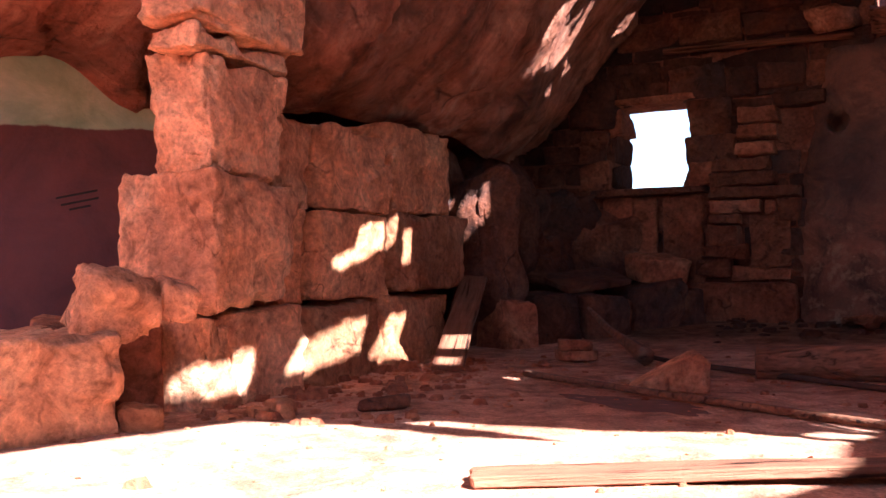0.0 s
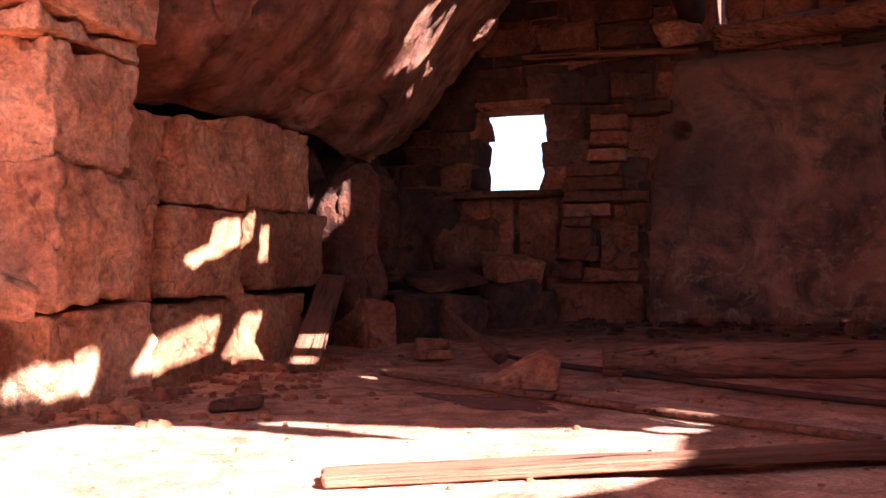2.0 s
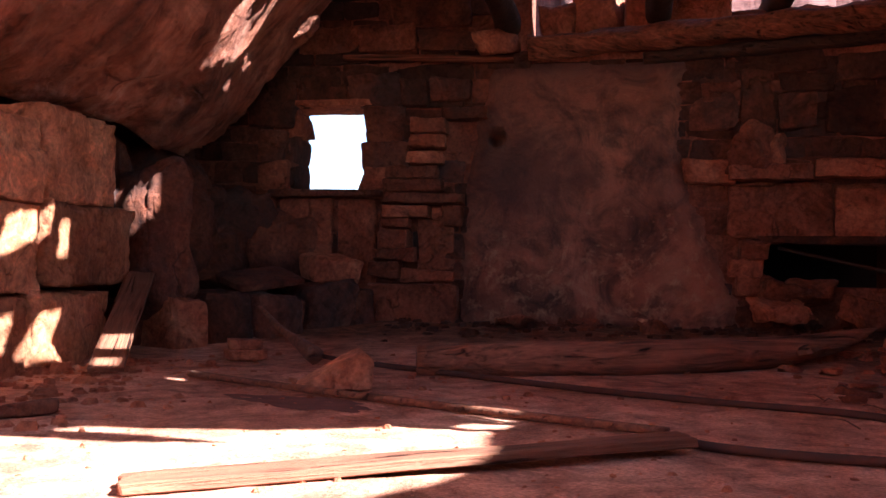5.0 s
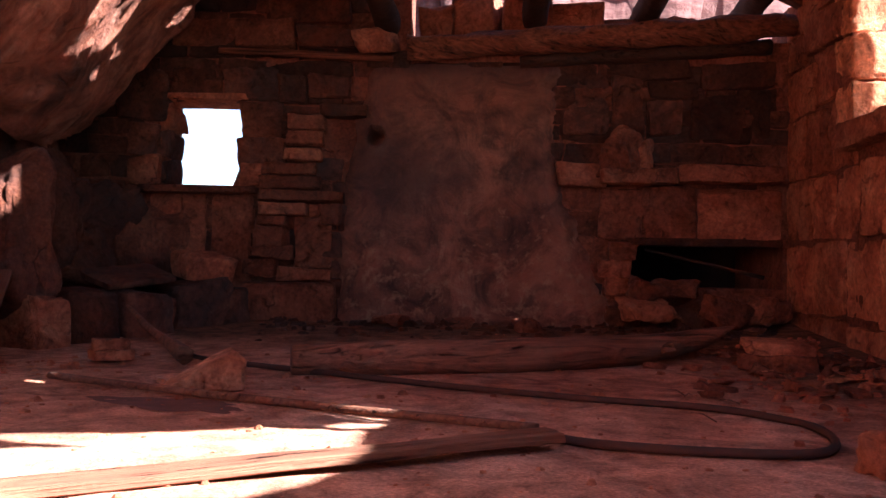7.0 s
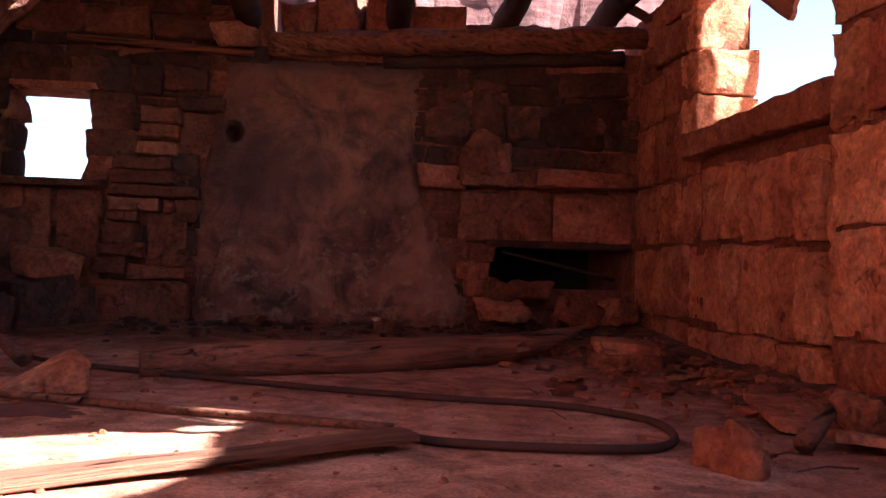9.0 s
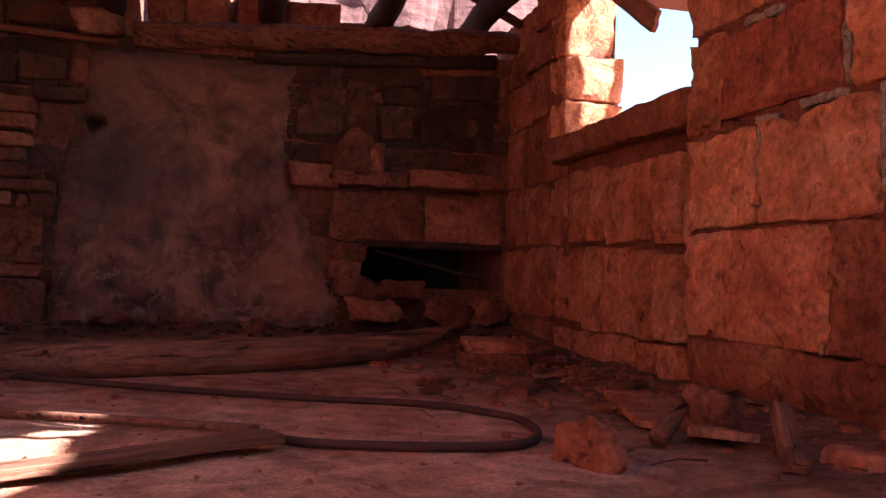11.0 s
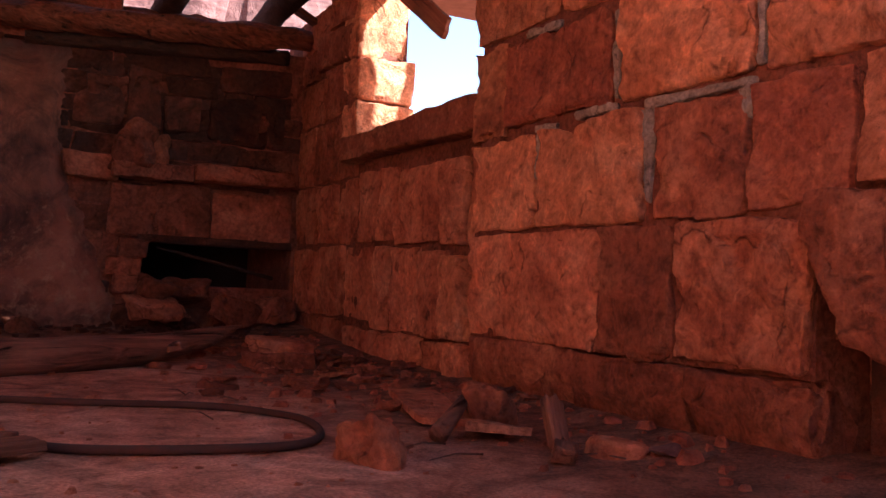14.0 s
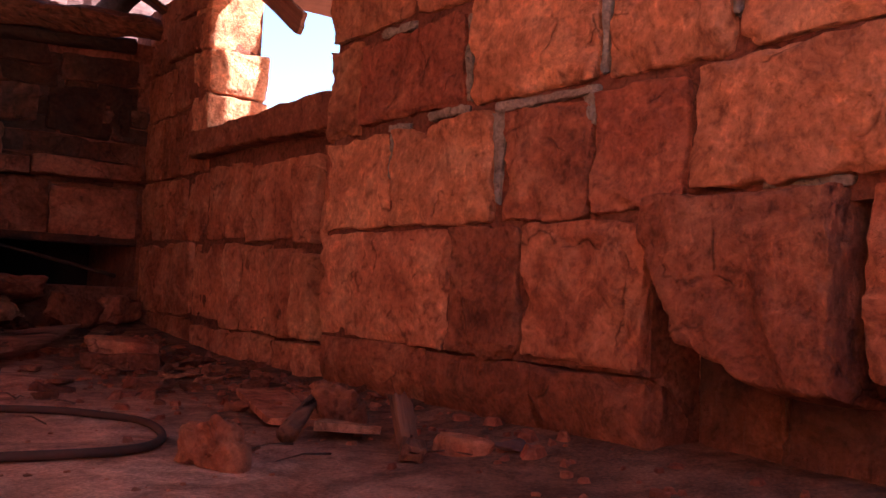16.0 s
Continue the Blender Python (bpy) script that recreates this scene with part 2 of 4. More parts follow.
def floor_material(name="packed_earth"):
    m, nt, bsdf = nodes_of(name)
    v = coords(nt, shift=False)
    big = noise_tex(nt, v, 0.9, 8, 0.62, 0.6)
    mid = noise_tex(nt, v, 7.0, 8, 0.7, 0.3)
    grit = noise_tex(nt, v, 70.0, 4, 0.65)
    col = ramp(nt, big, [(0.3, (0.38, 0.15, 0.082)), (0.5, (0.54, 0.225, 0.130)), (0.7, (0.66, 0.35, 0.225))])
    # darker brown, ragged bands along the block wall and the back wall, pale trodden dust elsewhere
    ragged = math_node(nt, "MULTIPLY", noise_tex(nt, v, 0.8, 7, 0.6, 0.8), 1.5)
    brown_band = 0.0
    for way, start, reach in (((-0.866, 0.5, 0.0), 2.78, 0.75), ((-0.5, -0.866, 0.0), 8.22, 0.95)):
        far = nt.nodes.new("ShaderNodeVectorMath")
        far.operation = "DOT_PRODUCT"
        nt.links.new(v, far.inputs[0])
        far.inputs[1].default_value = way
        edge = math_node(nt, "ADD", math_node(nt, "ADD", far.outputs["Value"], ragged), start - reach)
        strip = ramp(nt, math_node(nt, "MULTIPLY", edge, 0.4), [(0.28, (1, 1, 1)), (0.62, (0, 0, 0))])
        brown_band = math_node(nt, "MAXIMUM", strip, brown_band)
    col = mix(nt, brown_band, col, ramp(nt, noise_tex(nt, v, 3.5, 8, 0.7, 0.5), [(0.3, (0.14, 0.054, 0.028)), (0.7, (0.30, 0.124, 0.066))]))
    crust = noise_tex(nt, v, 2.6, 9, 0.66, 1.4)
    col = mix(nt, 0.75, col, ramp(nt, crust, [(0.36, (0.45, 0.4, 0.38)), (0.47, (0.85, 0.83, 0.82)), (0.52, (1.1, 1.1, 1.1)), (0.68, (1.4, 1.42, 1.45))]), "MULTIPLY")
    col = mix(nt, 0.6, col, ramp(nt, mid, [(0.34, (0.38, 0.34, 0.32)), (0.5, (0.9, 0.88, 0.86)), (0.64, (1.2, 1.2, 1.2))]), "MULTIPLY")
    col = mix(nt, 0.6, col, ramp(nt, grit, [(0.35, (0.4, 0.4, 0.4)), (0.6, (1.1, 1.1, 1.1)), (0.72, (1.5, 1.5, 1.5))]), "MULTIPLY")
    nt.links.new(col, bsdf.inputs["Base Color"])
    bsdf.inputs["Roughness"].default_value = 0.95
    bsdf.inputs["Specular IOR Level"].default_value = 0.15
    bumped(nt, bsdf, [(big, 0.4, 0.08), (crust, 0.6, 0.03), (mid, 0.9, 0.04), (grit, 0.8, 0.012)])
    return m


def plain_material(name, c, rough=0.9):
    m, nt, bsdf = nodes_of(name)
    v = coords(nt)
    n = noise_tex(nt, v, 9.0, 6, 0.65)
    nt.links.new(mix(nt, 0.6, c, ramp(nt, n, [(0.3, (0.5, 0.5, 0.5)), (0.7, (1.2, 1.2, 1.2))]), "MULTIPLY"), bsdf.inputs["Base Color"])
    bsdf.inputs["Roughness"].default_value = rough
    bsdf.inputs["Specular IOR Level"].default_value = 0.2
    bumped(nt, bsdf, [(n, 0.4, 0.01)])
    return m


PLASTER = plaster_material()
PAINT = paint_material()
EARTH = floor_material()
HOSE = plain_material("hose_rubber", (0.06, 0.025, 0.016), 0.85)
BARK = wood_material("branch_bark", (0.08, 0.03, 0.018), (0.24, 0.10, 0.055))
DAMP = plain_material("damp_earth", (0.15, 0.055, 0.034), 0.9)
UNSEEN_DECK = plain_material("unseen_deck_earth", (0.20, 0.10, 0.07))
SOOT = plain_material("soot", (0.03, 0.018, 0.015))


# ---- mesh helpers ----
def mesh_of(name, bm, mat, smooth=True):
    me = bpy.data.meshes.new(name)
    bmesh.ops.recalc_face_normals(bm, faces=bm.faces)
    if smooth:
        for f in bm.faces:
            f.smooth = True
    bm.to_mesh(me)
    bm.free()
    if mat:
        me.materials.append(mat)
    return me


def part(name, bm, mat, parent=None, label="", at=None, smooth=True):
    ob = new(name, mesh_of(name, bm, mat, smooth))
    if parent:
        ob.parent = parent
    if at is not None:
        ob.matrix_local = at
    if label:
        tagged(ob, label)
    return ob


def box(bm, x0, x1, y0, y1, z0, z1):
    m = Matrix.LocRotScale(((x0 + x1) / 2, (y0 + y1) / 2, (z0 + z1) / 2), None, (x1 - x0, y1 - y0, z1 - z0))
    bmesh.ops.create_cube(bm, size=1, matrix=m)


def rough_box(w, d, h, seed, cuts=7, amp=0.02, warp=0.06, square=20.0, freq=2.4):
    """A hewn stone: a cube with worn arrises, skewed corners, broken plates and an uneven face."""
    rnd = random.Random(seed)
    bm = bmesh.new()
    bmesh.ops.create_cube(bm, size=2)
    bmesh.ops.subdivide_edges(bm, edges=bm.edges[:], cuts=cuts, use_grid_fill=True)
    skew = [((2 * i - 1, 2 * j - 1, 2 * k - 1), Vector((rnd.uniform(-warp, warp), rnd.uniform(-warp, warp), rnd.uniform(-warp, warp))))
            for i in (0, 1) for j in (0, 1) for k in (0, 1)]
    off = Vector((rnd.uniform(0, 90), rnd.uniform(0, 90), rnd.uniform(0, 90)))
    half = Vector((w / 2, d / 2, h / 2))
    small = min(w, d, h)
    for v in bm.verts:
        p = Vector([math.sin(c * 1.5708) * (1.0 if abs(c) > 0.999 else 0.995) for c in v.co])
        n = (abs(p.x) ** square + abs(p.y) ** square + abs(p.z) ** square) ** (1 / square)
        p /= n
        s = Vector((0, 0, 0))
        for (i, j, k), q in skew:
            s += q * ((1 + p.x * i) * (1 + p.y * j) * (1 + p.z * k) / 8)
        c = Vector((p.x * half.x, p.y * half.y, p.z * half.z)) + s * small * 2
        f = c * freq + off
        bulge = noise.fractal(f, 0.8, 2.2, 5) * amp * 0.9
        f2 = f * 1.6 + noise.noise_vector(f * 1.5) * 0.5
        plate = (noise.voronoi(f2)[1][0] * 7.31)
        plate = (math.sin(plate.x * 12.9 + plate.y * 78.2 + plate.z * 37.7) * 43758.5) % 1.0
        chip = -max(0.0, noise.noise(f * 2.3) - 0.25) * amp * 1.6
        edge = sorted((abs(p.x), abs(p.y), abs(p.z)))[1]
        nick = -max(0.0, edge - 0.8) * 5 * amp * max(0.0, noise.noise(f * 4.1 + Vector((5, 5, 5))) + 0.1) * 2.0
        v.co = c + p.normalized() * (bulge + chip + nick + (plate - 0.5) * amp * 0.9)
    return bm


def boulder_stone(w, d, h, seed, cuts=5, amp=0.06):
    """A loose broken stone with skewed, chipped faces."""
    small = min(w, d, h)
    return rough_box(w, d, h, seed, 13 if cuts > 4 else 6, small * (0.13 + amp * 0.6), 0.22, 4.5, 0.9 / max(w, d, h) + 1.2)


def tube(points, radii, sides=12, seed=0, wob=0.0):
    """A round limb through points, with end caps."""
    bm = bmesh.new()
    pts = [Vector(p) for p in points]
    rings = []
    rnd = random.Random(seed)
    off = Vector((rnd.uniform(0, 50), 0, 0))
    for i, p in enumerate(pts):
        t = (pts[min(i + 1, len(pts) - 1)] - pts[max(i - 1, 0)]).normalized()
        a = t.cross(Vector((0, 0, 1)))
        if a.length < 0.1:
            a = t.cross(Vector((0, 1, 0)))
        a.normalize()
        b = t.cross(a)
        r = radii[i] if isinstance(radii, (list, tuple)) else radii
        ring = []
        for k in range(sides):
            q = 2 * math.pi * k / sides
            c = a * math.cos(q) + b * math.sin(q)
            rr = r * (1 + wob * noise.noise(p * 3 + c * 1.3 + off))
            ring.append(bm.verts.new(p + c * rr))
        rings.append(ring)
    for u, w in zip(rings, rings[1:]):
        for k in range(sides):
            bm.faces.new((u[k], u[(k + 1) % sides], w[(k + 1) % sides], w[k]))
    bm.faces.new(rings[0])
    bm.faces.new(rings[-1][::-1])
    return bm


def smooth_path(points, steps=8):
    """A Catmull-Rom line through points."""
    p = [Vector(q) for q in points]
    p = [2 * p[0] - p[1]] + p + [2 * p[-1] - p[-2]]
    out = []
    for i in range(1, len(p) - 2):
        for k in range(steps):
            t = k / steps
            out.append(0.5 * ((2 * p[i]) + (p[i + 1] - p[i - 1]) * t + (2 * p[i - 1] - 5 * p[i] + 4 * p[i + 1] - p[i + 2]) * t * t
                              + (3 * p[i] - p[i - 1] - 3 * p[i + 1] + p[i + 2]) * t ** 3))
    out.append(p[-2])
    return out


def log_mesh(a, b, r0, r1, seed, sag=0.0, sides=16, wob=0.18, n=22):
    a, b = Vector(a), Vector(b)
    pts, rad = [], []
    for i in range(n + 1):
        t = i / n
        p = a.lerp(b, t)
        p += Vector((noise.noise(p * 1.2 + Vector((seed, 0, 0))), noise.noise(p * 1.2 + Vector((0, seed, 0))), noise.noise(p * 1.2 + Vector((0, 0, seed))))) * r0 * 0.25
        p.z -= sag * math.sin(math.pi * t)
        pts.append(p)
        rad.append(r0 + (r1 - r0) * t)
    return tube(pts, rad, sides, seed, wob)


# ---- plan of the room ----
CORNER = Vector((6.52, 5.73, 0))
BACK = Matrix(((-0.866, -0.5, 0, 6.52), (0.5, -0.866, 0, 5.73), (0, 0, 1, 0), (0, 0, 0, 1)))      # x along, y into the room
RIGHT = Matrix(((-0.5, 0.866, 0, 6.52), (-0.866, -0.5, 0, 5.73), (0, 0, 1, 0), (0, 0, 0, 1)))     # x along, y out of the room
LEFT = Matrix(((0.3655, -0.9308, 0, -1.043), (0.9308, 0.3655, 0, 3.953), (0, 0, 1, -0.018), (0, 0, 0, 1)))  # x along, y out of the room


def floor_height(x, y):
    """Packed earth, level in the middle, banked up towards the back wall."""
    d = (Vector((x, y, 0)) - CORNER).dot(Vector((-0.5, -0.866, 0)))
    d2 = (Vector((x, y, 0)) - CORNER).dot(Vector((-0.866, 0.5, 0)))
    bank = 0.16 * max(0.0, 1 - max(d, 0) / 2.3) ** 1.4
    bank += 0.07 * max(0.0, 1 - max(d2, 0) / 0.8) ** 1.5
    p = Vector((x, y, 0))
    return bank + 0.012 * noise.fractal(p * 1.4, 0.9, 2.0, 4) + 0.004 * noise.fractal(p * 9, 0.8, 2.0, 3)


def on_floor(x, y, dz=0.0):
    return Vector((x, y, floor_height(x, y) + dz))


def sheet(name, x0, x1, y0, y1, nx, ny, height, mat):
    verts = [(x0 + (x1 - x0) * i / nx, y0 + (y1 - y0) * j / ny) for j in range(ny + 1) for i in range(nx + 1)]
    verts = [(x, y, height(x, y)) for x, y in verts]
    faces = [(j * (nx + 1) + i, j * (nx + 1) + i + 1, (j + 1) * (nx + 1) + i + 1, (j + 1) * (nx + 1) + i) for j in range(ny) for i in range(nx)]
    me = bpy.data.meshes.new(name)
    me.from_pydata(verts, [], faces)
    me.polygons.foreach_set("use_smooth", [True] * len(faces))
    me.materials.append(mat)
    return new(name, me)


tagged(sheet("floor", -4.5, 9.0, -4.5, 11.0, 270, 310, floor_height, EARTH), "reddish packed earth floor with dust and grit", "floor", kind="structure")
tagged(sheet("ground", -1500, 1500, -1500, 1500, 60, 60, lambda x, y: -0.06 + 0.0006 * (abs(x) + abs(y)) * noise.noise(Vector((x * 0.01, y * 0.01, 0))), EARTH),
       "red desert ground reaching the horizon", "ground", kind="structure")


def wall_stone(wall, inward, s0, s1, z0, z1, proud=0.03, deep=0.22, seed=0, mat=None, cuts=7, amp=0.018, warp=0.035, gap=0.012, name="stone", lean=0.0, square=22.0, side_gap=None):
    """A stone of a wall, in that wall's own lengths and heights; it stands proud of the face."""
    w, h, d = s1 - s0 - (gap if side_gap is None else side_gap), z1 - z0 - gap, deep + proud
    bm = rough_box(w, d, h, seed, cuts, amp, warp, square)
    y = inward * (proud - d / 2)
    return part(name, bm, mat, wall, at=pose((s0 + s1) / 2, y, (z0 + z1) / 2, 0, lean, 0))


# ---- right wall: coursed red sandstone with a window opening ----
wall_right = tagged(new("wall_right"), "red sandstone block wall with a large window opening", "wall", kind="structure")
wall_right.matrix_world = RIGHT
# mortar core darker than the stones: shadow of the joints in its colour
bm = bmesh.new()
box(bm, -0.6, 1.40, 0.065, 0.45, -0.2, 3.1)
box(bm, 1.40, 3.56, 0.07, 0.45, -0.2, 1.74)
box(bm, 3.56, 6.02, 0.02, 0.45, -0.2, 0.33)
box(bm, 3.56, 6.02, -0.054, 0.45, 0.33, 1.42)
box(bm, 6.02, 12.5, 0.30, 0.45, -0.2, 0.9)
box(bm, 6.02, 12.5, -0.054, 0.45, 0.95, 1.42)
part("mortar_core", bm, MORTAR_RED, wall_right, "reddish mud mortar", smooth=False)
bm = bmesh.new()
box(bm, 3.58, 5.0, -0.054, 0.45, 1.42, 3.1)
box(bm, 5.0, 8.95, -0.054, 0.45, 1.42, 2.75)
# unseen stretch past 8.95, raised to block sun behind the camera
box(bm, 8.95, 12.5, -0.054, 0.45, 1.42, 3.38)
part("mortar_core", bm, MORTAR_RED, wall_right, "reddish mud mortar", smooth=False)


def step(t):
    t = max(0.0, min(1.0, t))
    return t * t * (3 - 2 * t)


def broken_line(points):
    def level(s):
        for (s0, z0), (s1, z1) in zip(points, points[1:]):
            if s <= s1:
                return z0 + (z1 - z0) * (s - s0) / (s1 - s0)
        return points[-1][1]
    return level


def shape_stone(ob, change):
    """Pushes the face of a stone into the wall by change(length, height), in the wall's own measures."""
    at = ob.location
    for v in ob.data.vertices:
        v.co.y += change(v.co.x + at.x, v.co.z + at.z)


OVERHANG = broken_line(((5.9, 0.92), (6.04, 0.82), (6.15, 0.64), (6.21, 0.49), (6.42, 0.42), (6.57, 0.35), (6.9, 0.37)))


def overhang_break(s, z):
    lip = OVERHANG(s) + 0.03 * noise.noise(Vector((s * 9, z * 9, 3)))
    return 0.40 * step((lip - z) / 0.09) + 0.03 * step((0.10 - abs(s - 6.47 - (z - 0.6) * -0.45)) / 0.05) * step((0.75 - z) / 0.1)


def chipped_corner(s, z):
    inside = min(0.86 - z, z - 0.70 + (s - 5.68) * 1.3 if s < 5.68 else z - 0.70 - (s - 5.68) * 0.95)
    return 0.026 * step(inside / 0.03)


def worn_foot(s, z):
    return 0.10 * step((0.20 + 0.06 * noise.noise(Vector((s * 3, 0, 7))) - z) / 0.3)


# length from, to, height from, to, stone, proud
NEAR_STONES = [
    (3.54, 3.89, 1.47, 2.00, SANDSTONE, 0.085), (3.90, 4.85, 1.50, 1.98, SANDSTONE_MAROON, 0.10), (4.90, 5.73, 1.49, 2.30, SANDSTONE, 0.105),
    (5.77, 6.34, 1.485, 2.30, SANDSTONE, 0.10), (6.38, 7.25, 1.49, 2.30, SANDSTONE, 0.095), (7.28, 8.2, 1.49, 2.30, SANDSTONE, 0.09),
    (3.54, 4.38, 2.03, 2.62, SANDSTONE, 0.10), (4.41, 4.86, 2.03, 2.62, SANDSTONE, 0.09), (4.88, 5.9, 2.32, 2.72, SANDSTONE, 0.09), (5.92, 7.0, 2.32, 2.72, SANDSTONE, 0.09),
    (3.55, 4.22, 0.94, 1.46, SANDSTONE, 0.085), (4.25, 5.09, 0.93, 1.45, SANDSTONE, 0.105), (5.15, 5.70, 0.93, 1.44, SANDSTONE_RED, 0.10),
    (5.705, 6.17, 0.95, 1.44, SANDSTONE_MAROON, 0.095), (6.23, 7.25, 1.02, 1.465, SANDSTONE, 0.13), (7.28, 8.2, 1.02, 1.46, SANDSTONE, 0.10),
    (3.56, 4.78, 0.34, 0.93, SANDSTONE_ORANGE, 0.09), (4.785, 5.30, 0.34, 0.925, SANDSTONE_RED, 0.095), (5.31, 6.01, 0.34, 0.925, SANDSTONE_RED, 0.10),
    (6.02, 6.80, 0.30, 1.01, SANDSTONE_RED, 0.19), (6.84, 7.7, 0.40, 1.0, SANDSTONE_RED, 0.08), (7.73, 8.6, 0.38, 1.0, SANDSTONE_RED, 0.08),
    # bottom course browner, recess under the overhang darkest: shade put into stone colour
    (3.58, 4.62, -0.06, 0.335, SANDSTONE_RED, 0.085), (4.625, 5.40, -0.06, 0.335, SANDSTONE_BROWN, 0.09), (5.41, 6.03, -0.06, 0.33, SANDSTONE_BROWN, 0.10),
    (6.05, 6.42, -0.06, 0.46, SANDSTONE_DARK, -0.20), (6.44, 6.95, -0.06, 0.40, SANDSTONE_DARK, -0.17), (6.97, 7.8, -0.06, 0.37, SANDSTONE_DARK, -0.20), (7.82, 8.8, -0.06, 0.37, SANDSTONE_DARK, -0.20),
]
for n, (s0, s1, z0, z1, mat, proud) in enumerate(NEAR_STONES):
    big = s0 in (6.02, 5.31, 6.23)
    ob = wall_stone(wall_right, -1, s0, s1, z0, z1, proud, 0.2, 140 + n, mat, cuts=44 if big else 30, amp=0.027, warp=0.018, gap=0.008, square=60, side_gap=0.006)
    if s0 == 6.02:
        shape_stone(ob, overhang_break)
    elif s0 == 5.31 and z0 == 0.34:
        shape_stone(ob, chipped_corner)
    elif z0 < 0 and s0 < 6.04:
        shape_stone(ob, worn_foot)
FAR_STONES = [
    (-0.1, 0.55, 0.93, 1.47, 0.0), (0.56, 1.02, 0.93, 1.46, 0.01), (1.03, 1.44, 0.92, 1.46, -0.01), (1.45, 1.90, 0.93, 1.50, 0.0), (1.92, 2.25, 0.94, 1.50, 0.01),
    (2.27, 2.92, 0.90, 1.46, 0.02), (2.97, 3.30, 0.88, 1.44, 0.03), (3.31, 3.56, 0.86, 1.50, 0.0),
    (-0.1, 0.7, 0.33, 0.92, 0.0), (0.71, 1.22, 0.33, 0.92, 0.01), (1.24, 1.84, 0.32, 0.91, -0.01), (1.86, 2.13, 0.28, 0.90, 0.01), (2.15, 2.60, 0.28, 0.88, 0.0),
    (2.63, 3.08, 0.27, 0.86, 0.025), (3.12, 3.38, 0.27, 0.82, 0.07), (3.40, 3.56, 0.27, 0.84, -0.01),
    (-0.1, 0.5, -0.06, 0.32, 0.0), (0.52, 1.3, -0.06, 0.32, 0.0), (1.32, 2.0, -0.06, 0.27, 0.01), (2.02, 2.72, -0.06, 0.26, 0.0), (2.74, 3.14, -0.06, 0.26, 0.01), (3.16, 3.42, -0.06, 0.25, 0.06),
    (-0.1, 0.42, 1.48, 2.02, 0.0), (0.44, 0.88, 1.48, 2.0, 0.01), (0.90, 1.40, 1.48, 2.03, -0.005), (-0.1, 0.62, 2.03, 2.45, 0.0), (0.64, 1.40, 2.04, 2.48, 0.015),
    (-0.1, 0.4, 2.46, 2.75, 0.0), (0.42, 1.40, 2.49, 2.80, 0.03), (-0.1, 0.75, 2.76, 3.1, 0.0), (0.77, 1.40, 2.81, 3.1, 0.04),
]
# stones beyond 1.2 along are lighter: floor bounce put into their colour
for n, (s0, s1, z0, z1, proud) in enumerate(FAR_STONES):
    bright = 3.1 < s0 < 3.2 and z0 == 0.27
    wall_stone(wall_right, -1, s0, s1, z0, z1, proud * 1.4 - 0.035, 0.2, 190 + n, SANDSTONE if bright else SANDSTONE_ORANGE if s0 > 1.2 else SANDSTONE_RED, cuts=16, amp=0.026, warp=0.04, gap=0.014, square=34, side_gap=0.016)
# grey mortar pressed into the wide joints of the near courses
for n, (s0, s1, z0, z1, taper) in enumerate((
        (5.07, 5.17, 1.02, 1.46, 1.0), (5.62, 5.76, 1.32, 1.45, 0.8), (5.1, 5.72, 1.44, 1.485, 0.0), (4.845, 4.90, 1.52, 1.95, 0.5), (4.55, 4.90, 1.465, 1.51, 0.0),
        (5.735, 5.775, 1.52, 2.2, 0.3), (4.05, 4.4, 1.975, 2.025, 0.0), (4.215, 4.255, 1.2, 1.45, 0.4), (6.345, 6.39, 1.6, 2.2, 0.3), (6.5, 6.8, 0.99, 1.03, 0.0), (4.2, 4.4, 1.44, 1.49, 0.0))):
    bm = rough_box(s1 - s0, 0.05, z1 - z0, 230 + n, 18, 0.016, 0.10, 7, 9)
    for v in bm.verts:
        v.co.x *= 1 - 0.85 * max(0.0, taper) * step(0.5 - v.co.z / (z1 - z0))
    part("mortar_smear", bm, MORTAR_GREY, wall_right, "pale grey lime mortar", at=pose((s0 + s1) / 2, -0.062, (z0 + z1) / 2))
sill = wall_stone(wall_right, -1, 1.30, 3.53, 1.57, 1.79, 0.085, 0.5, 7, SANDSTONE_RED, cuts=24, amp=0.022, warp=0.02, name="window_sill", square=30)
tagged(sill, "thick red sandstone sill slab")
for i, (z0, z1, w, deep) in enumerate(((1.80, 2.10, 0.01, 0.52), (2.10, 2.47, 0.0, 0.52), (2.47, 3.1, -0.02, 0.44))):
    part("jamb_stone", rough_box(0.35, deep, z1 - z0 - 0.01, 60 + i, 16, 0.02, 0.03, 30), SANDSTONE, wall_right, at=pose(1.265 + w, deep / 2 + 0.005, (z0 + z1) / 2))
    part("jamb_stone", rough_box(0.3, 0.40, z1 - z0 - 0.01, 70 + i, 9, 0.02, 0.04), SANDSTONE, wall_right, at=pose(3.76 - w, 0.24, (z0 + z1) / 2))

# ---- back wall ----
wall_back = tagged(new("wall_back"), "soot-stained stone wall with shade in its colour, partly mud plastered, with a small window", "wall", kind="structure")
wall_back.matrix_world = BACK
bm = bmesh.new()
box(bm, 1.45, 3.58, -0.6, -0.03, -0.2, 2.75)
box(bm, 3.58, 3.80, -0.6, -0.03, -0.2, 1.72)
box(bm, 3.58, 3.80, -0.6, -0.03, 1.94, 2.75)
box(bm, 3.58, 3.80, -0.6, -0.5, 1.72, 1.94)
box(bm, 3.80, 4.90, -0.6, -0.03, -0.2, 2.75)
box(bm, 0.0, 1.45, -0.6, -0.03, 0.95, 2.75)
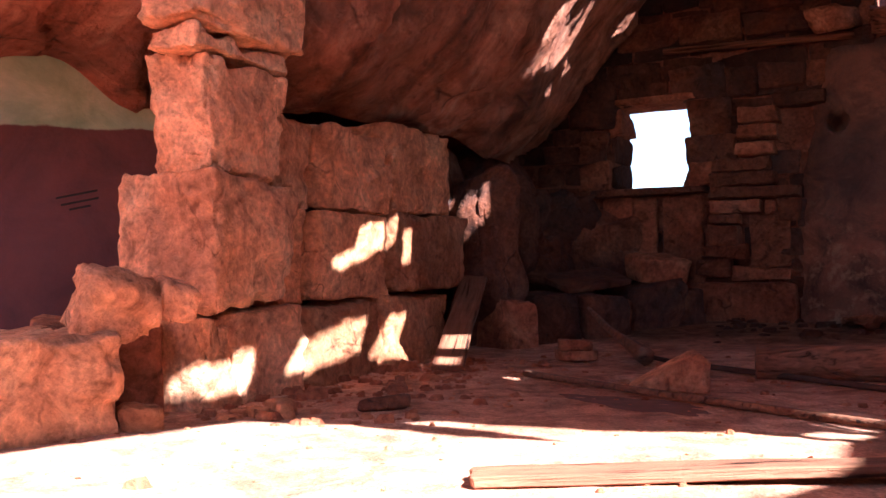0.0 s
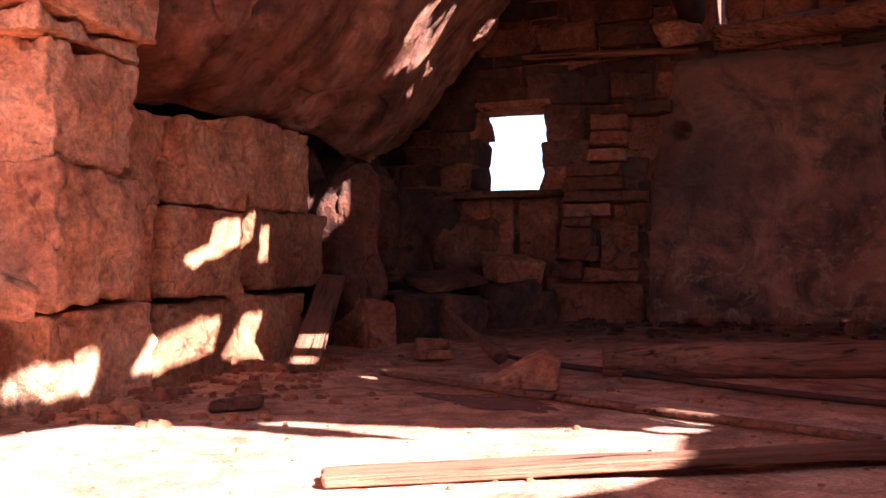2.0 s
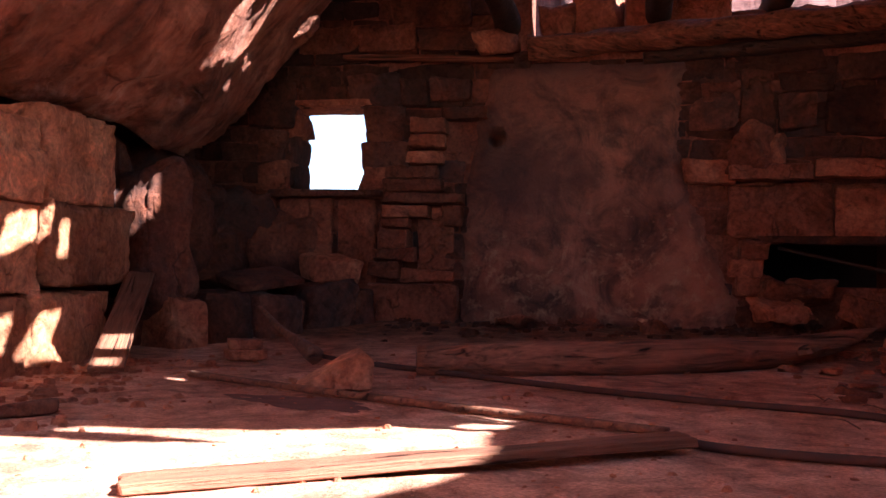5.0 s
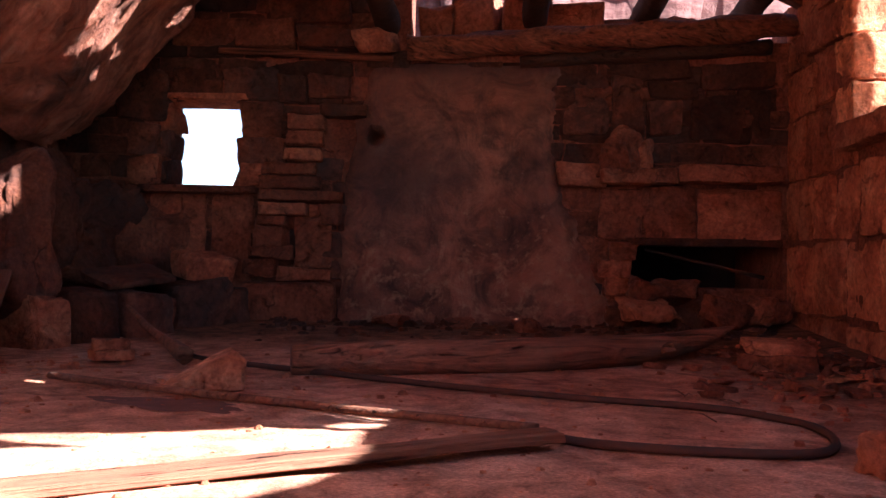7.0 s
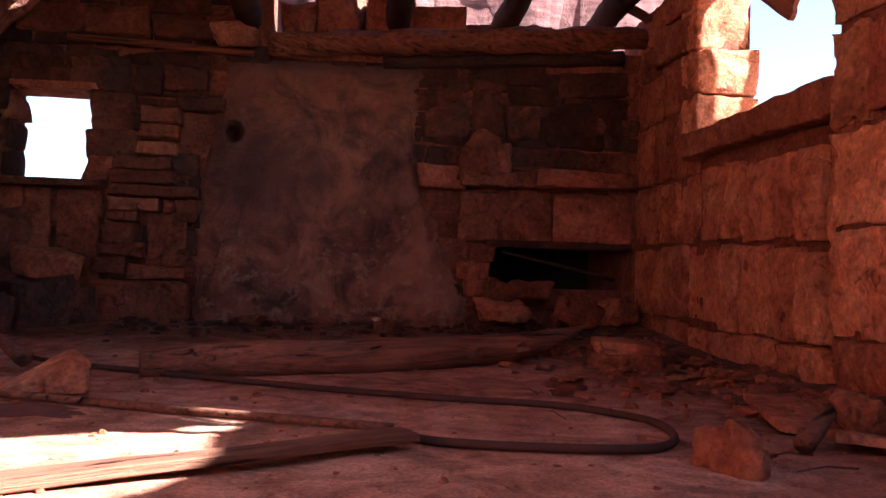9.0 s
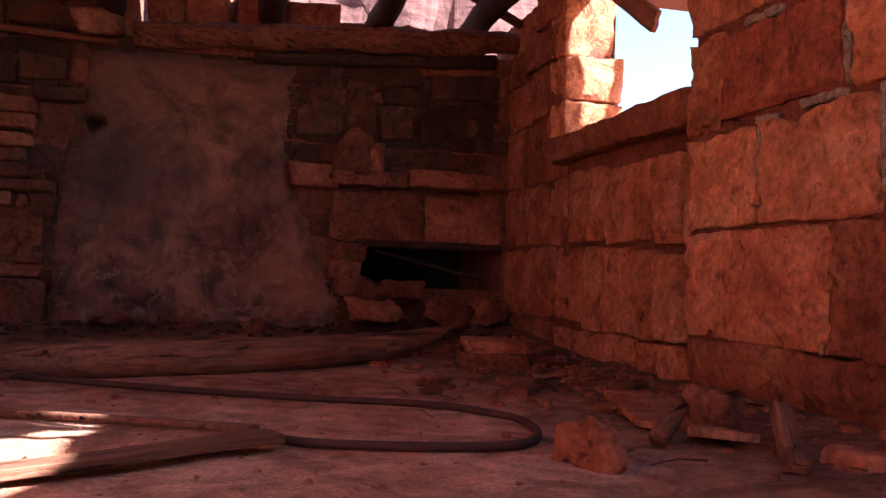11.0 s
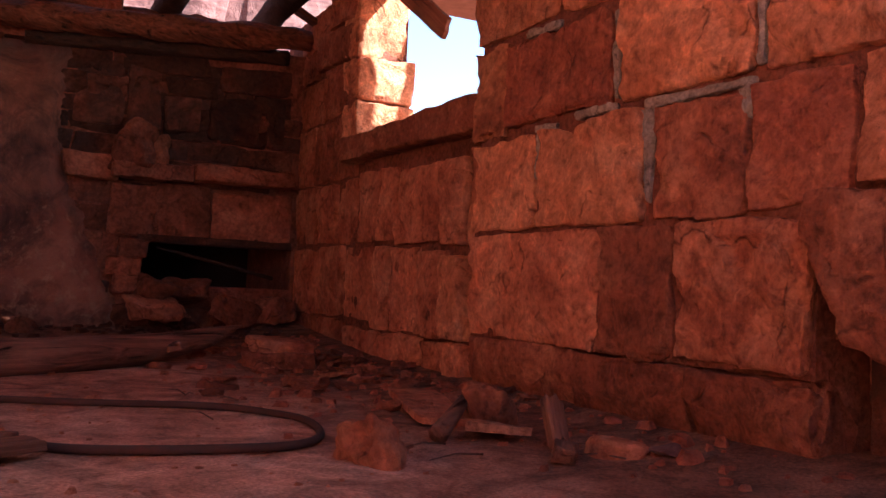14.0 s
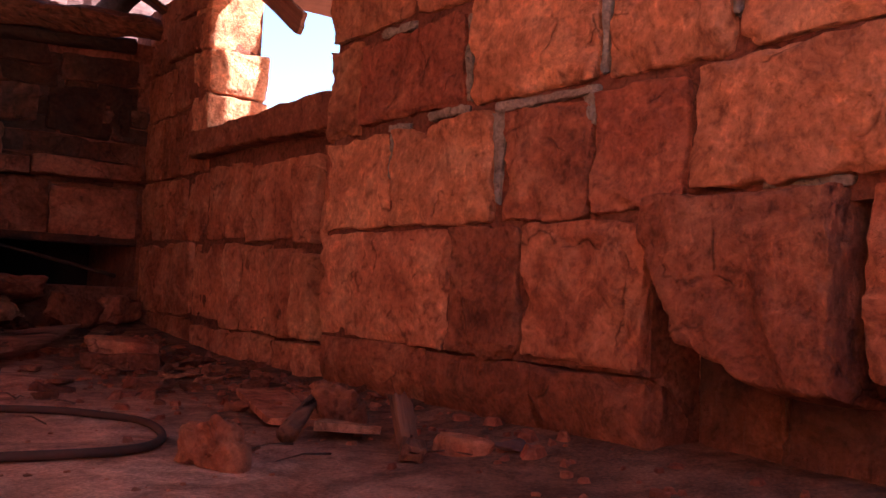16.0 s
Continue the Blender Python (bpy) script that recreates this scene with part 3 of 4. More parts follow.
box(bm, 0.0, 1.45, -0.6, -0.03, -0.2, 0.52)
box(bm, 0.0, 1.45, -1.7, -1.5, -0.2, 1.3)
box(bm, 1.45, 1.6, -1.6, -0.6, -0.2, 1.3)
box(bm, 0.0, 1.45, -1.6, -0.6, 1.0, 1.3)
box(bm, 0.0, 1.45, -1.6, -0.6, -0.2, 0.3)
box(bm, -0.3, 0.0, -1.7, -0.03, -0.2, 2.75)
box(bm, 4.90, 5.68, -0.6, -0.03, -0.2, 1.30)
box(bm, 4.90, 5.68, -0.6, -0.03, 2.20, 2.75)
box(bm, 5.68, 9.5, -0.6, -0.03, -0.2, 2.75)
box(bm, 3.4, 9.5, -0.6, -0.03, 2.75, 3.3)
part("rubble_core", bm, MORTAR_RED, wall_back, "sooty mud mortar", smooth=False)
BACK_STONES = [
    (4.14, 4.49, 1.86, 2.02, 0.16), (4.16, 4.50, 1.72, 1.88, 0.12), (4.18, 4.51, 1.59, 1.71, 0.15), (4.22, 4.70, 1.46, 1.59, 0.14),
    (4.18, 4.73, 1.33, 1.45, 0.16), (3.99, 4.74, 1.21, 1.33, 0.17), (4.30, 4.75, 1.09, 1.21, 0.15), (4.48, 4.76, 0.99, 1.09, 0.14),
    (4.48, 4.78, 0.82, 0.99, 0.15), (4.42, 4.82, 0.69, 0.82, 0.16), (3.99, 4.17, 1.02, 1.20, 0.10), (4.19, 4.28, 1.08, 1.19, 0.08),
    (4.08, 4.44, 0.63, 1.08, 0.04), (4.06, 4.57, 0.50, 0.63, 0.12), (4.06, 4.86, 0.14, 0.53, 0.18), (4.58, 4.88, 0.55, 0.69, 0.1),
]
BACK_STONES_B = [
    (4.57, 4.93, 1.81, 2.12, 0.03), (4.50, 4.96, 1.55, 1.81, 0.05), (4.72, 4.97, 1.34, 1.55, 0.04), (4.33, 4.60, 2.13, 2.38, 0.06),
    (3.92, 4.31, 2.16, 2.39, 0.05), (3.62, 3.92, 2.15, 2.38, 0.03), (3.76, 4.21, 2.00, 2.13, 0.12), (4.62, 5.10, 2.14, 2.46, 0.03),
    (5.10, 5.62, 2.17, 2.48, 0.02), (5.64, 6.1, 1.95, 2.4, 0.03), (5.70, 5.98, 1.62, 1.94, 0.04), (5.68, 6.0, 1.36, 1.62, 0.03),
    (3.4, 3.9, 2.44, 2.62, 0.03), (3.9, 4.45, 2.62, 2.85, 0.04), (4.45, 5.0, 2.62, 2.9, 0.05), (5.0, 5.6, 2.62, 2.9, 0.03), (3.95, 4.7, 2.86, 3.2, 0.05),
]
BACK_STONES_C = [
    (0.90, 1.24, 1.87, 2.20, 0.06), (0.36, 0.88, 1.85, 2.28, 0.07), (0.12, 0.33, 1.85, 2.30, 0.02), (1.27, 1.56, 1.86, 2.42, 0.03),
    (1.57, 1.97, 1.90, 2.45, 0.01), (0.80, 1.24, 2.21, 2.36, 0.05), (0.10, 0.78, 2.30, 2.55, 0.04), (0.85, 1.6, 2.40, 2.62, 0.03),
    (1.60, 2.05, 1.42, 1.62, 0.08), (1.28, 1.68, 0.93, 1.41, 0.04), (0.78, 1.27, 0.95, 1.42, 0.05), (0.05, 0.77, 0.93, 1.42, 0.04),
    (1.31, 1.57, 0.76, 0.92, 0.10), (1.38, 1.66, 0.60, 0.75, 0.11), (1.35, 1.60, 0.42, 0.59, 0.12), (0.15, 1.18, 1.62, 1.84, -0.02),
]
n = 0
# back wall's gloom put into stone colour besides soot, darkest higher up
for rows, kind_of_stone in ((BACK_STONES, SANDSTONE_BROWN), (BACK_STONES_B, SANDSTONE_DARK), (BACK_STONES_C, SANDSTONE_SOOT_SHADE)):
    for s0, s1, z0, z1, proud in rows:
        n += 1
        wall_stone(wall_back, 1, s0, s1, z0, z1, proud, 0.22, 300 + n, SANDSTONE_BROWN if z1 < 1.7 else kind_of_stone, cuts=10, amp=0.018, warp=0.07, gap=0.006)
# plain rubble courses behind and between
rnd = random.Random(77)
z = 0.1
while z < 3.2:
    h = rnd.uniform(0.15, 0.27)
    s = -0.05 + rnd.uniform(0, 0.3)
    while s < 7.2:
        w = rnd.uniform(0.22, 0.55)
        e = s + w
        in_window = e > 4.90 and s < 5.68 and z + h > 1.28 and z < 2.20
        in_fire = e > 0.0 and s < 1.45 and z + h > 0.5 and z < 0.95
        in_plaster = s > 2.1 and e < 3.75 and z + h < 2.4
        in_hole = e > 3.5 and s < 3.9 and z + h > 1.66 and z < 2.0
        in_gap = s < 3.4 and z + h > 2.72
        if not (in_hole or in_window or in_fire or in_plaster or in_gap):
            n += 1
            wall_stone(wall_back, 1, s, e, z, z + h, rnd.uniform(-0.02, 0.015), 0.12, 900 + n, SANDSTONE_SOOT_SHADE if z > 1.6 else SANDSTONE_DARK, cuts=6, amp=0.016, warp=0.07, gap=0.01)
        s = e
    z += h
# upright slabs below the window, window sill and lintel
for i, (s0, s1) in enumerate(((4.80, 5.19), (5.22, 5.48), (5.48, 5.76), (5.79, 6.10), (6.12, 6.5))):
    wall_stone(wall_back, 1, s0, s1, 0.40, 1.28, 0.03 + 0.02 * (i % 2), 0.15, 400 + i, SANDSTONE_BROWN, cuts=12, amp=0.015, warp=0.05)
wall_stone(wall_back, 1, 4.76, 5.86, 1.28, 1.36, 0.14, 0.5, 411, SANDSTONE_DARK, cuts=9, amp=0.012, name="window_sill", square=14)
# lintel and top left jamb redder, other jambs dark: window light as stone colour
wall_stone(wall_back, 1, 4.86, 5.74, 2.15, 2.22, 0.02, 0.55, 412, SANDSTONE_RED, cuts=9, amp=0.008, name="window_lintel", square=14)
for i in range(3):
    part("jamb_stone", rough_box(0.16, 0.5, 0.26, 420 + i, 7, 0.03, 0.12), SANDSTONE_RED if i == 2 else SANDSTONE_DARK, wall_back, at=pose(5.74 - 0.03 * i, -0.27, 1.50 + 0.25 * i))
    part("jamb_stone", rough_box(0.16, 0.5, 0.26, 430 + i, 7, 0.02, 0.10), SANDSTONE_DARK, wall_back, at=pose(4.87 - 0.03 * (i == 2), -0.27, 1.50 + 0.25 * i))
# thin timber course
part("timber_course", log_mesh((3.55, 0.06, 2.54), (5.15, 0.05, 2.60), 0.035, 0.03, 5, sides=8), BEAM_WOOD, wall_back, "thin weathered timber")
# mantel slabs and fire opening
wall_stone(wall_back, 1, 0.04, 0.98, 1.45, 1.61, 0.20, 0.25, 440, SANDSTONE_BROWN, cuts=14, amp=0.016, name="mantel_slab", square=26)
wall_stone(wall_back, 1, 0.99, 1.68, 1.43, 1.58, 0.21, 0.25, 441, SANDSTONE_BROWN, cuts=14, amp=0.016, name="mantel_slab", square=26)
part("lintel_slab", rough_box(1.4, 0.3, 0.07, 442, 8, 0.01, 0.02), SANDSTONE_DARK, wall_back, at=pose(0.72, -0.1, 0.925))
# black lining: soot, and the deep cavity's shade put into its colour
bm = bmesh.new()
box(bm, 0.02, 1.44, -1.49, -1.44, 0.3, 0.99)
box(bm, 0.02, 1.44, -1.43, -0.62, 0.3, 0.34)
box(bm, 0.02, 1.44, -1.43, -0.62, 0.95, 0.99)
part("soot_lining", bm, SOOT, wall_back, "black soot lining that also holds the cavity's shade", smooth=False)
part("stick", log_mesh((0.16, -0.05, 0.62), (1.22, -0.1, 0.86), 0.018, 0.014, 9, sides=7), CHAR_WOOD, wall_back, "charred stick across the opening")

# plastered chimney breast
def plaster_mass():
    bm = bmesh.new()
    nx, nz = 120, 120
    grid = []
    for j in range(nz + 1):
        row = []
        t = j / nz
        z = 0.05 + 2.46 * t
        left = 4.06 - 0.12 * t - (0.35 * max(0, t - 0.62)) + 0.05 * noise.fractal(Vector((t * 4, 3, 8)), 0.7, 2, 5)
        right = 1.50 + 0.52 * min(1, t * 1.6) + 0.13 * noise.fractal(Vector((t * 4.5, 9, 2)), 0.7, 2, 5)
        for i in range(nx + 1):
            u = i / nx
            s = left + (right - left) * u
            edge = min(1.0, min(u, 1 - u) * 7, (1 - t) * 12 + 0.25)
            y = -0.03 + 0.17 * (1 - (1 - edge) ** 2) - 0.05 * t
            y += 0.03 * noise.fractal(Vector((s * 1.3, z * 1.3, 4)), 0.9, 2, 5)
            hd = math.hypot((s - 3.69) / 0.065, (z - 1.83) / 0.065)
            if hd < 1.3:
                y -= 0.42 * max(0.0, min(1.0, (1.3 - hd) * 3.0))
            row.append(bm.verts.new((s, y, z)))
        grid.append(row)
    for a, b in zip(grid, grid[1:]):
        for i in range(nx):
            bm.faces.new((a[i], a[i + 1], b[i + 1], b[i]))
    return bm


part("plaster", plaster_mass(), PLASTER, wall_back, "rough dark mud plaster with pale worn blotches")

# ---- left wall of big blocks and its end pillar ----
wall_left = tagged(new("wall_left"), "wall of large hewn sandstone blocks under the boulder", "wall", kind="structure")
wall_left.matrix_world = LEFT
bm = bmesh.new()
box(bm, 0.55, 3.2, 0.20, 0.6, -0.1, 1.35)
part("rubble_core", bm, MORTAR_RED, wall_left, "packed mud between the blocks", smooth=False)
for i, (s0, s1, z0, z1, proud, deep) in enumerate((
        (1.08, 1.85, 0.965, 1.45, 0.02, 0.45), (1.86, 2.86, 1.01, 1.57, 0.03, 0.45), (0.95, 1.84, 0.47, 0.965, 0.02, 0.45),
        (1.90, 3.22, 0.50, 1.02, 0.05, 0.45), (0.78, 1.66, -0.05, 0.45, 0.03, 0.45), (1.68, 2.80, -0.02, 0.46, 0.05, 0.45),
        (0.60, 1.07, 0.95, 1.42, -0.09, 0.35), (0.62, 0.92, 0.45, 0.95, -0.06, 0.35))):
    wall_stone(wall_left, -1, s0, s1, z0, z1, proud, deep, 500 + i, SANDSTONE, cuts=30, amp=0.032, warp=0.012, gap=0.002, square=50, side_gap=0.03)
pillar = tagged(new("stone_pillar"), "pillar of stacked hewn sandstone blocks supporting the boulder", "pillar")
pillar.matrix_world = LEFT
for i, (s0, s1, y0, y1, z0, z1) in enumerate((
        (0.16, 0.76, -0.02, 0.42, -0.05, 0.44), (-0.02, 0.18, 0.0, 0.31, -0.05, 0.43), (-0.01, 0.68, -0.02, 0.54, 0.45, 1.04), (0.0, 0.58, -0.02, 0.31, 1.05, 1.60),
        (-0.10, 0.62, 0.0, 0.26, 1.60, 1.68), (-0.16, 0.72, -0.06, 0.24, 1.68, 2.15))):
    part("stone", rough_box(s1 - s0, y1 - y0, z1 - z0 - 0.008, 540 + i, 28, 0.034, 0.05, 34, 2.8), SANDSTONE_LIT, pillar, at=pose((s0 + s1) / 2, (y0 + y1) / 2, (z0 + z1) / 2))


# ---- overhanging boulder ----
BOULDER_RIBS = (
    ((-2.49, 3.87, 1.45), (-2.28, 3.53, 1.71), (-2.12, 3.28, 2.05)),
    ((-2.01, 4.47, 1.78), (-1.81, 4.01, 1.80), (-1.64, 3.65, 2.08)),
    ((-1.70, 5.02, 1.59), (-1.48, 4.46, 1.81), (-1.33, 4.09, 2.26)),
    ((-0.95, 5.42, 1.64), (-0.79, 4.89, 1.86), (-0.67, 4.55, 2.43)),
    ((-0.38, 6.09, 1.68), (-0.30, 5.39, 1.94), (-0.23, 4.89, 2.56)),
    ((0.08, 6.80, 1.70), (0.28, 6.19, 2.06), (0.45, 5.68, 2.87)),
    ((0.47, 7.59, 1.64), (0.81, 7.15, 2.18), (1.18, 6.59, 3.23)),
    ((0.97, 8.65, 1.89), (1.42, 8.38, 2.50), (2.07, 7.93, 3.50)),
)


def boulder_mesh():
    ribs = []
    for e, m, u in BOULDER_RIBS:
        e, m, u = Vector(e), Vector(m), Vector(u)
        away = Vector((e.x, e.y, 0)).normalized()
        ribs.append(smooth_path((e + away * 1.6 + Vector((0, 0, 1.2)), e + away * 0.5 + Vector((0, 0, 0.12)), e, m, u, u + Vector((0, 0, 0.9)) - away * 0.1, u + Vector((0, 0, 1.8)) + away * 1.2,
                                 u + Vector((0, 0, 2.0)) + away * 3.0), 14))
    n = len(ribs[0])
    cols = [smooth_path([r[k] for r in ribs], 14) for k in range(n)]
    bm = bmesh.new()
    grid = []
    for col in cols:
        row = []
        for p in col:
            q = p * 0.9
            d = 0.16 * noise.fractal(q, 0.9, 2.1, 6)
            # slanting beds
            w = p.dot(BED_ACROSS) * 1.7 + 0.6 * noise.noise(p * 0.8) + 0.25 * noise.noise(p * 2.1)
            f = w - math.floor(w)
            d += 0.20 * (f ** 2) * max(0.0, 0.45 + noise.noise(p * 0.6 + Vector((9, 2, 5)))) + 0.05 * abs(noise.noise(p * 3.0))
            row.append(bm.verts.new(p + Vector((-0.024, 0.024, -0.019)) + Vector((0.35, -0.8, -0.45)) * d))
        grid.append(row)
    for a, b in zip(grid, grid[1:]):
        for i in range(len(a) - 1):
            bm.faces.new((a[i], a[i + 1], b[i + 1], b[i]))
    bm.faces.new([r[0] for r in grid])
    bm.faces.new([r[-1] for r in grid][::-1])
    bm.faces.new(grid[0] + grid[-1][::-1])
    return bm


tagged(part("overhanging_boulder", boulder_mesh(), BOULDER), "huge dark red overhanging boulder forming the ceiling", "boulder")

# ---- painted wall of the space behind the pillar ----
bm = bmesh.new()
box(bm, -3.2, 0.75, 0, 0.25, -0.1, 2.6)
bmesh.ops.subdivide_edges(bm, edges=bm.edges[:], cuts=24, use_grid_fill=True)
for v in bm.verts:
    v.co.y += 0.05 * noise.fractal(v.co * 1.1, 0.9, 2, 4)
wall_painted = part("wall_painted", bm, PAINT, at=pose(-1.92, 5.38, -0.03, 0, 0, 20))
tagged(wall_painted, "plaster wall painted maroon below and pale green above", "wall", kind="structure")
# faded scribble that cannot be read: plain dark strokes
for x, z, w in ((-0.245, 1.098, 0.23), (-0.228, 1.056, 0.21), (-0.228, 1.020, 0.12)):
    bm = bmesh.new()
    y = 0.05 * noise.fractal(Vector((x, 0, z)) * 1.1, 0.9, 2, 4)
    box(bm, -w / 2, w / 2, -0.004, 0.004, -0.006, 0.006)
    part("scribble_stroke", bm, SOOT, wall_painted, "faded dark pencil stroke", at=pose(x, y - 0.004, z, 0, -13, 0), smooth=False)


def thing(name, bm, mat, label, category, at=None, group="", smooth=True, kind=""):
    return tagged(part(name, bm, mat, at=at, smooth=smooth), label, category, group, kind)


def in_back(s, y, z):
    return BACK @ Vector((s, y, z))


def in_right(s, y, z):
    return RIGHT @ Vector((s, y, z))


def plank_mesh(length, width, thick, seed, cuts=24, ragged=0.02, warp=0.006):
    """A sawn board with worn arrises and split ends, lying along x."""
    bm = bmesh.new()
    rnd = random.Random(seed)
    box(bm, 0, length, -width / 2, width / 2, 0, thick)
    long_edges = [e for e in bm.edges if abs(e.verts[0].co.x - e.verts[1].co.x) > length * 0.9]
    bmesh.ops.subdivide_edges(bm, edges=long_edges, cuts=cuts)
    cross = [e for e in bm.edges if abs(e.verts[0].co.y - e.verts[1].co.y) > width * 0.9]
    bmesh.ops.subdivide_edges(bm, edges=cross, cuts=4)
    bmesh.ops.bevel(bm, geom=[e for e in bm.edges if e.is_manifold and e.calc_face_angle(0) > 0.8], offset=0.004, segments=1, affect="EDGES")
    off = Vector((rnd.uniform(0, 40), 0, 0))
    for v in bm.verts:
        c = v.co
        v.co = c + Vector((0, noise.noise(c * 3 + off) * warp, noise.noise(Vector((c.x * 2.5, c.y * 5, 0)) + off) * warp))
        if c.x < 0.02 or c.x > length - 0.02:
            v.co.x += noise.noise(Vector((0, c.y * 40, c.z * 10)) + off) * ragged
    return bm


def along(a, b, roll=0):
    """The pose of something that lies along x from a towards b."""
    a, b = Vector(a), Vector(b)
    x = (b - a).normalized()
    y = Vector((0, 0, 1)).cross(x).normalized()
    z = x.cross(y)
    m = Matrix((x, y, z)).transposed().to_4x4()
    return Matrix.Translation(a) @ m @ Matrix.Rotation(radians(roll), 4, "X")


# ---- rubble bench in the back corner ----
bench = tagged(new("rubble_bench"), "low bench of rough stone blocks along the dark back corner", "stone bench")
bench.matrix_world = pose(0, 0, 0)
for i, (x, y, z0, z1, w, d, turn) in enumerate((
        (0.46, 7.12, -0.02, 0.40, 0.32, 0.5, 30), (0.82, 7.42, -0.02, 0.41, 0.40, 0.5, 28), (1.25, 7.62, 0.0, 0.43, 0.44, 0.5, 25), (1.78, 7.95, 0.05, 0.50, 0.47, 0.45, 20), (2.13, 7.98, 0.08, 0.42, 0.26, 0.3, 20))):
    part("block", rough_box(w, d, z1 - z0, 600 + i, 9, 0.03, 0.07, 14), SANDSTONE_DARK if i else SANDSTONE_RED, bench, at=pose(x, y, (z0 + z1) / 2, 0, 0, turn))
bm = rough_box(2.6, 1.5, 0.36, 611, 12, 0.03, 0.05, 12)
part("rubble_fill", bm, MORTAR_RED, bench, "packed rubble and earth", at=pose(0.9, 8.25, 0.17, 0, 0, 24))
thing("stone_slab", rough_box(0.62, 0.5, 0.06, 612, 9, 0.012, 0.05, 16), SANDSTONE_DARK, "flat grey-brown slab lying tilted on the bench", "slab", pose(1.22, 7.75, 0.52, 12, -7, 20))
thing("stone_block", rough_box(0.45, 0.38, 0.22, 613, 9, 0.02, 0.08, 12), SANDSTONE_RED, "pale broken block on the stone bench", "stone block", pose(1.87, 8.02, 0.60, 8, 0, 15))
# gloom of the corner under the boulder put into the rocks' colour
for i, (x, y, z, w, d, h) in enumerate(((0.85, 8.35, 0.80, 0.95, 0.8, 1.0), (0.30, 8.0, 0.75, 0.7, 0.7, 1.1), (0.55, 8.6, 1.35, 1.2, 0.7, 0.8), (1.45, 8.5, 0.70, 0.5, 0.5, 0.65), (-0.15, 7.6, 0.95, 0.6, 0.7, 1.2), (0.40, 7.18, 0.76, 0.42, 0.45, 1.36))):
    thing("fallen_rock", boulder_stone(w, d, h, 620 + i, 6), SANDSTONE_DARK, "fallen rock wedged under the boulder, its shade in the colour", "rock", pose(x, y, z, 0, 0, 40 * i), "rocks under the boulder")

# ---- left foreground ----
thing("stone_block", rough_box(1.35, 0.85, 0.44, 640, 26, 0.034, 0.03, 30, 2.6), SANDSTONE_LIT, "large hewn sandstone block with a flat top", "stone block", pose(-2.04, 3.33, 0.165, 0, 0, 40.5))
thing("loose_stone", rough_box(0.30, 0.26, 0.25, 641, 12, 0.05, 0.12, 5, 5), SANDSTONE_LIT, "rough pale stone resting on the block", "stone", pose(-1.325, 3.565, 0.50, 10, 8, 30))
thing("loose_stone", rough_box(0.17, 0.15, 0.15, 642, 10, 0.02, 0.14, 7, 6), SANDSTONE_LIT, "small rough stone beside the pillar", "stone", pose(-1.135, 3.735, 0.48, 0, 8, 20))
thing("loose_stone", rough_box(0.16, 0.2, 0.12, 643, 8, 0.02, 0.1, 6, 6), SANDSTONE, "small stone filling the gap at the floor", "stone", pose(-1.225, 3.575, 0.04, 0, 0, 20))

thing("stone_block", rough_box(0.55, 0.45, 0.44, 644, 9, 0.03, 0.05, 14), SANDSTONE_BROWN, "dark recessed block between pillar and front block", "stone block", pose(-1.575, 4.045, 0.17, 0, 0, 25))

# ---- timber on the floor ----
plank_at = along(on_floor(0.03, 2.575, 0.006), on_floor(1.83, 2.60, 0.032))
thing("plank", plank_mesh(1.81, 0.125, 0.034, 650), PLANK_WOOD, "long weathered plank lying on the floor in sunlight", "plank", plank_at, smooth=False)
board_at = along((0.0, 5.36, 0.02), (0.23, 6.92, 0.54))
thing("board", plank_mesh(1.66, 0.19, 0.03, 651), PLANK_WOOD, "weathered board leaning from the floor onto the stone bench", "board", board_at, smooth=False)
LOG_PATH = smooth_path((on_floor(1.70, 5.02, 0.088), on_floor(2.42, 4.84, 0.094), on_floor(3.3, 4.76, 0.10), on_floor(4.05, 4.80, 0.11), on_floor(4.6, 4.83, 0.14), on_floor(5.02, 4.86, 0.22)), 8)
log = tagged(new("fallen_log"), "long stripped log lying along the floor", "log")
part("trunk", tube(LOG_PATH, [0.088 + 0.022 * math.sin(math.pi * min(1, i / 30)) - 0.082 * max(0, (i - 26) / 14) ** 2 for i in range(len(LOG_PATH))], 24, 3, 0.14), OLD_WOOD, log)
part("knot", boulder_stone(0.12, 0.09, 0.09, 652, 4), OLD_WOOD, log, "broken knot", at=Matrix.Translation(LOG_PATH[27] + Vector((-0.03, -0.10, 0.01))))
POLE = [on_floor(0.42, 5.02, 0.035), on_floor(0.9, 4.33, 0.032), on_floor(1.42, 3.55, 0.03), on_floor(1.93, 2.84, 0.028)]
thing("pole", tube(smooth_path(POLE, 8), 0.018, 10, 5, 0.15), BARK, "long thin wooden pole lying across the floor", "pole")
HOSE_PATH = [(1.36, 6.15), (1.45, 5.75), (1.70, 5.14), (2.27, 4.13), (2.66, 3.50), (2.98, 3.04), (3.09, 2.74), (3.0, 2.46), (2.76, 2.19), (2.5, 2.10), (2.22, 2.26), (1.98, 2.54), (1.88, 2.76)]
thing("hose", tube(smooth_path([on_floor(x, y, 0.02) for x, y in HOSE_PATH], 10), 0.0165, 10, 6, 0.08), HOSE, "dark rubber hose lying in a long loop on the floor", "hose")
branch = tagged(new("branch_stump"), "broken branch stump propped up from the floor", "branch")
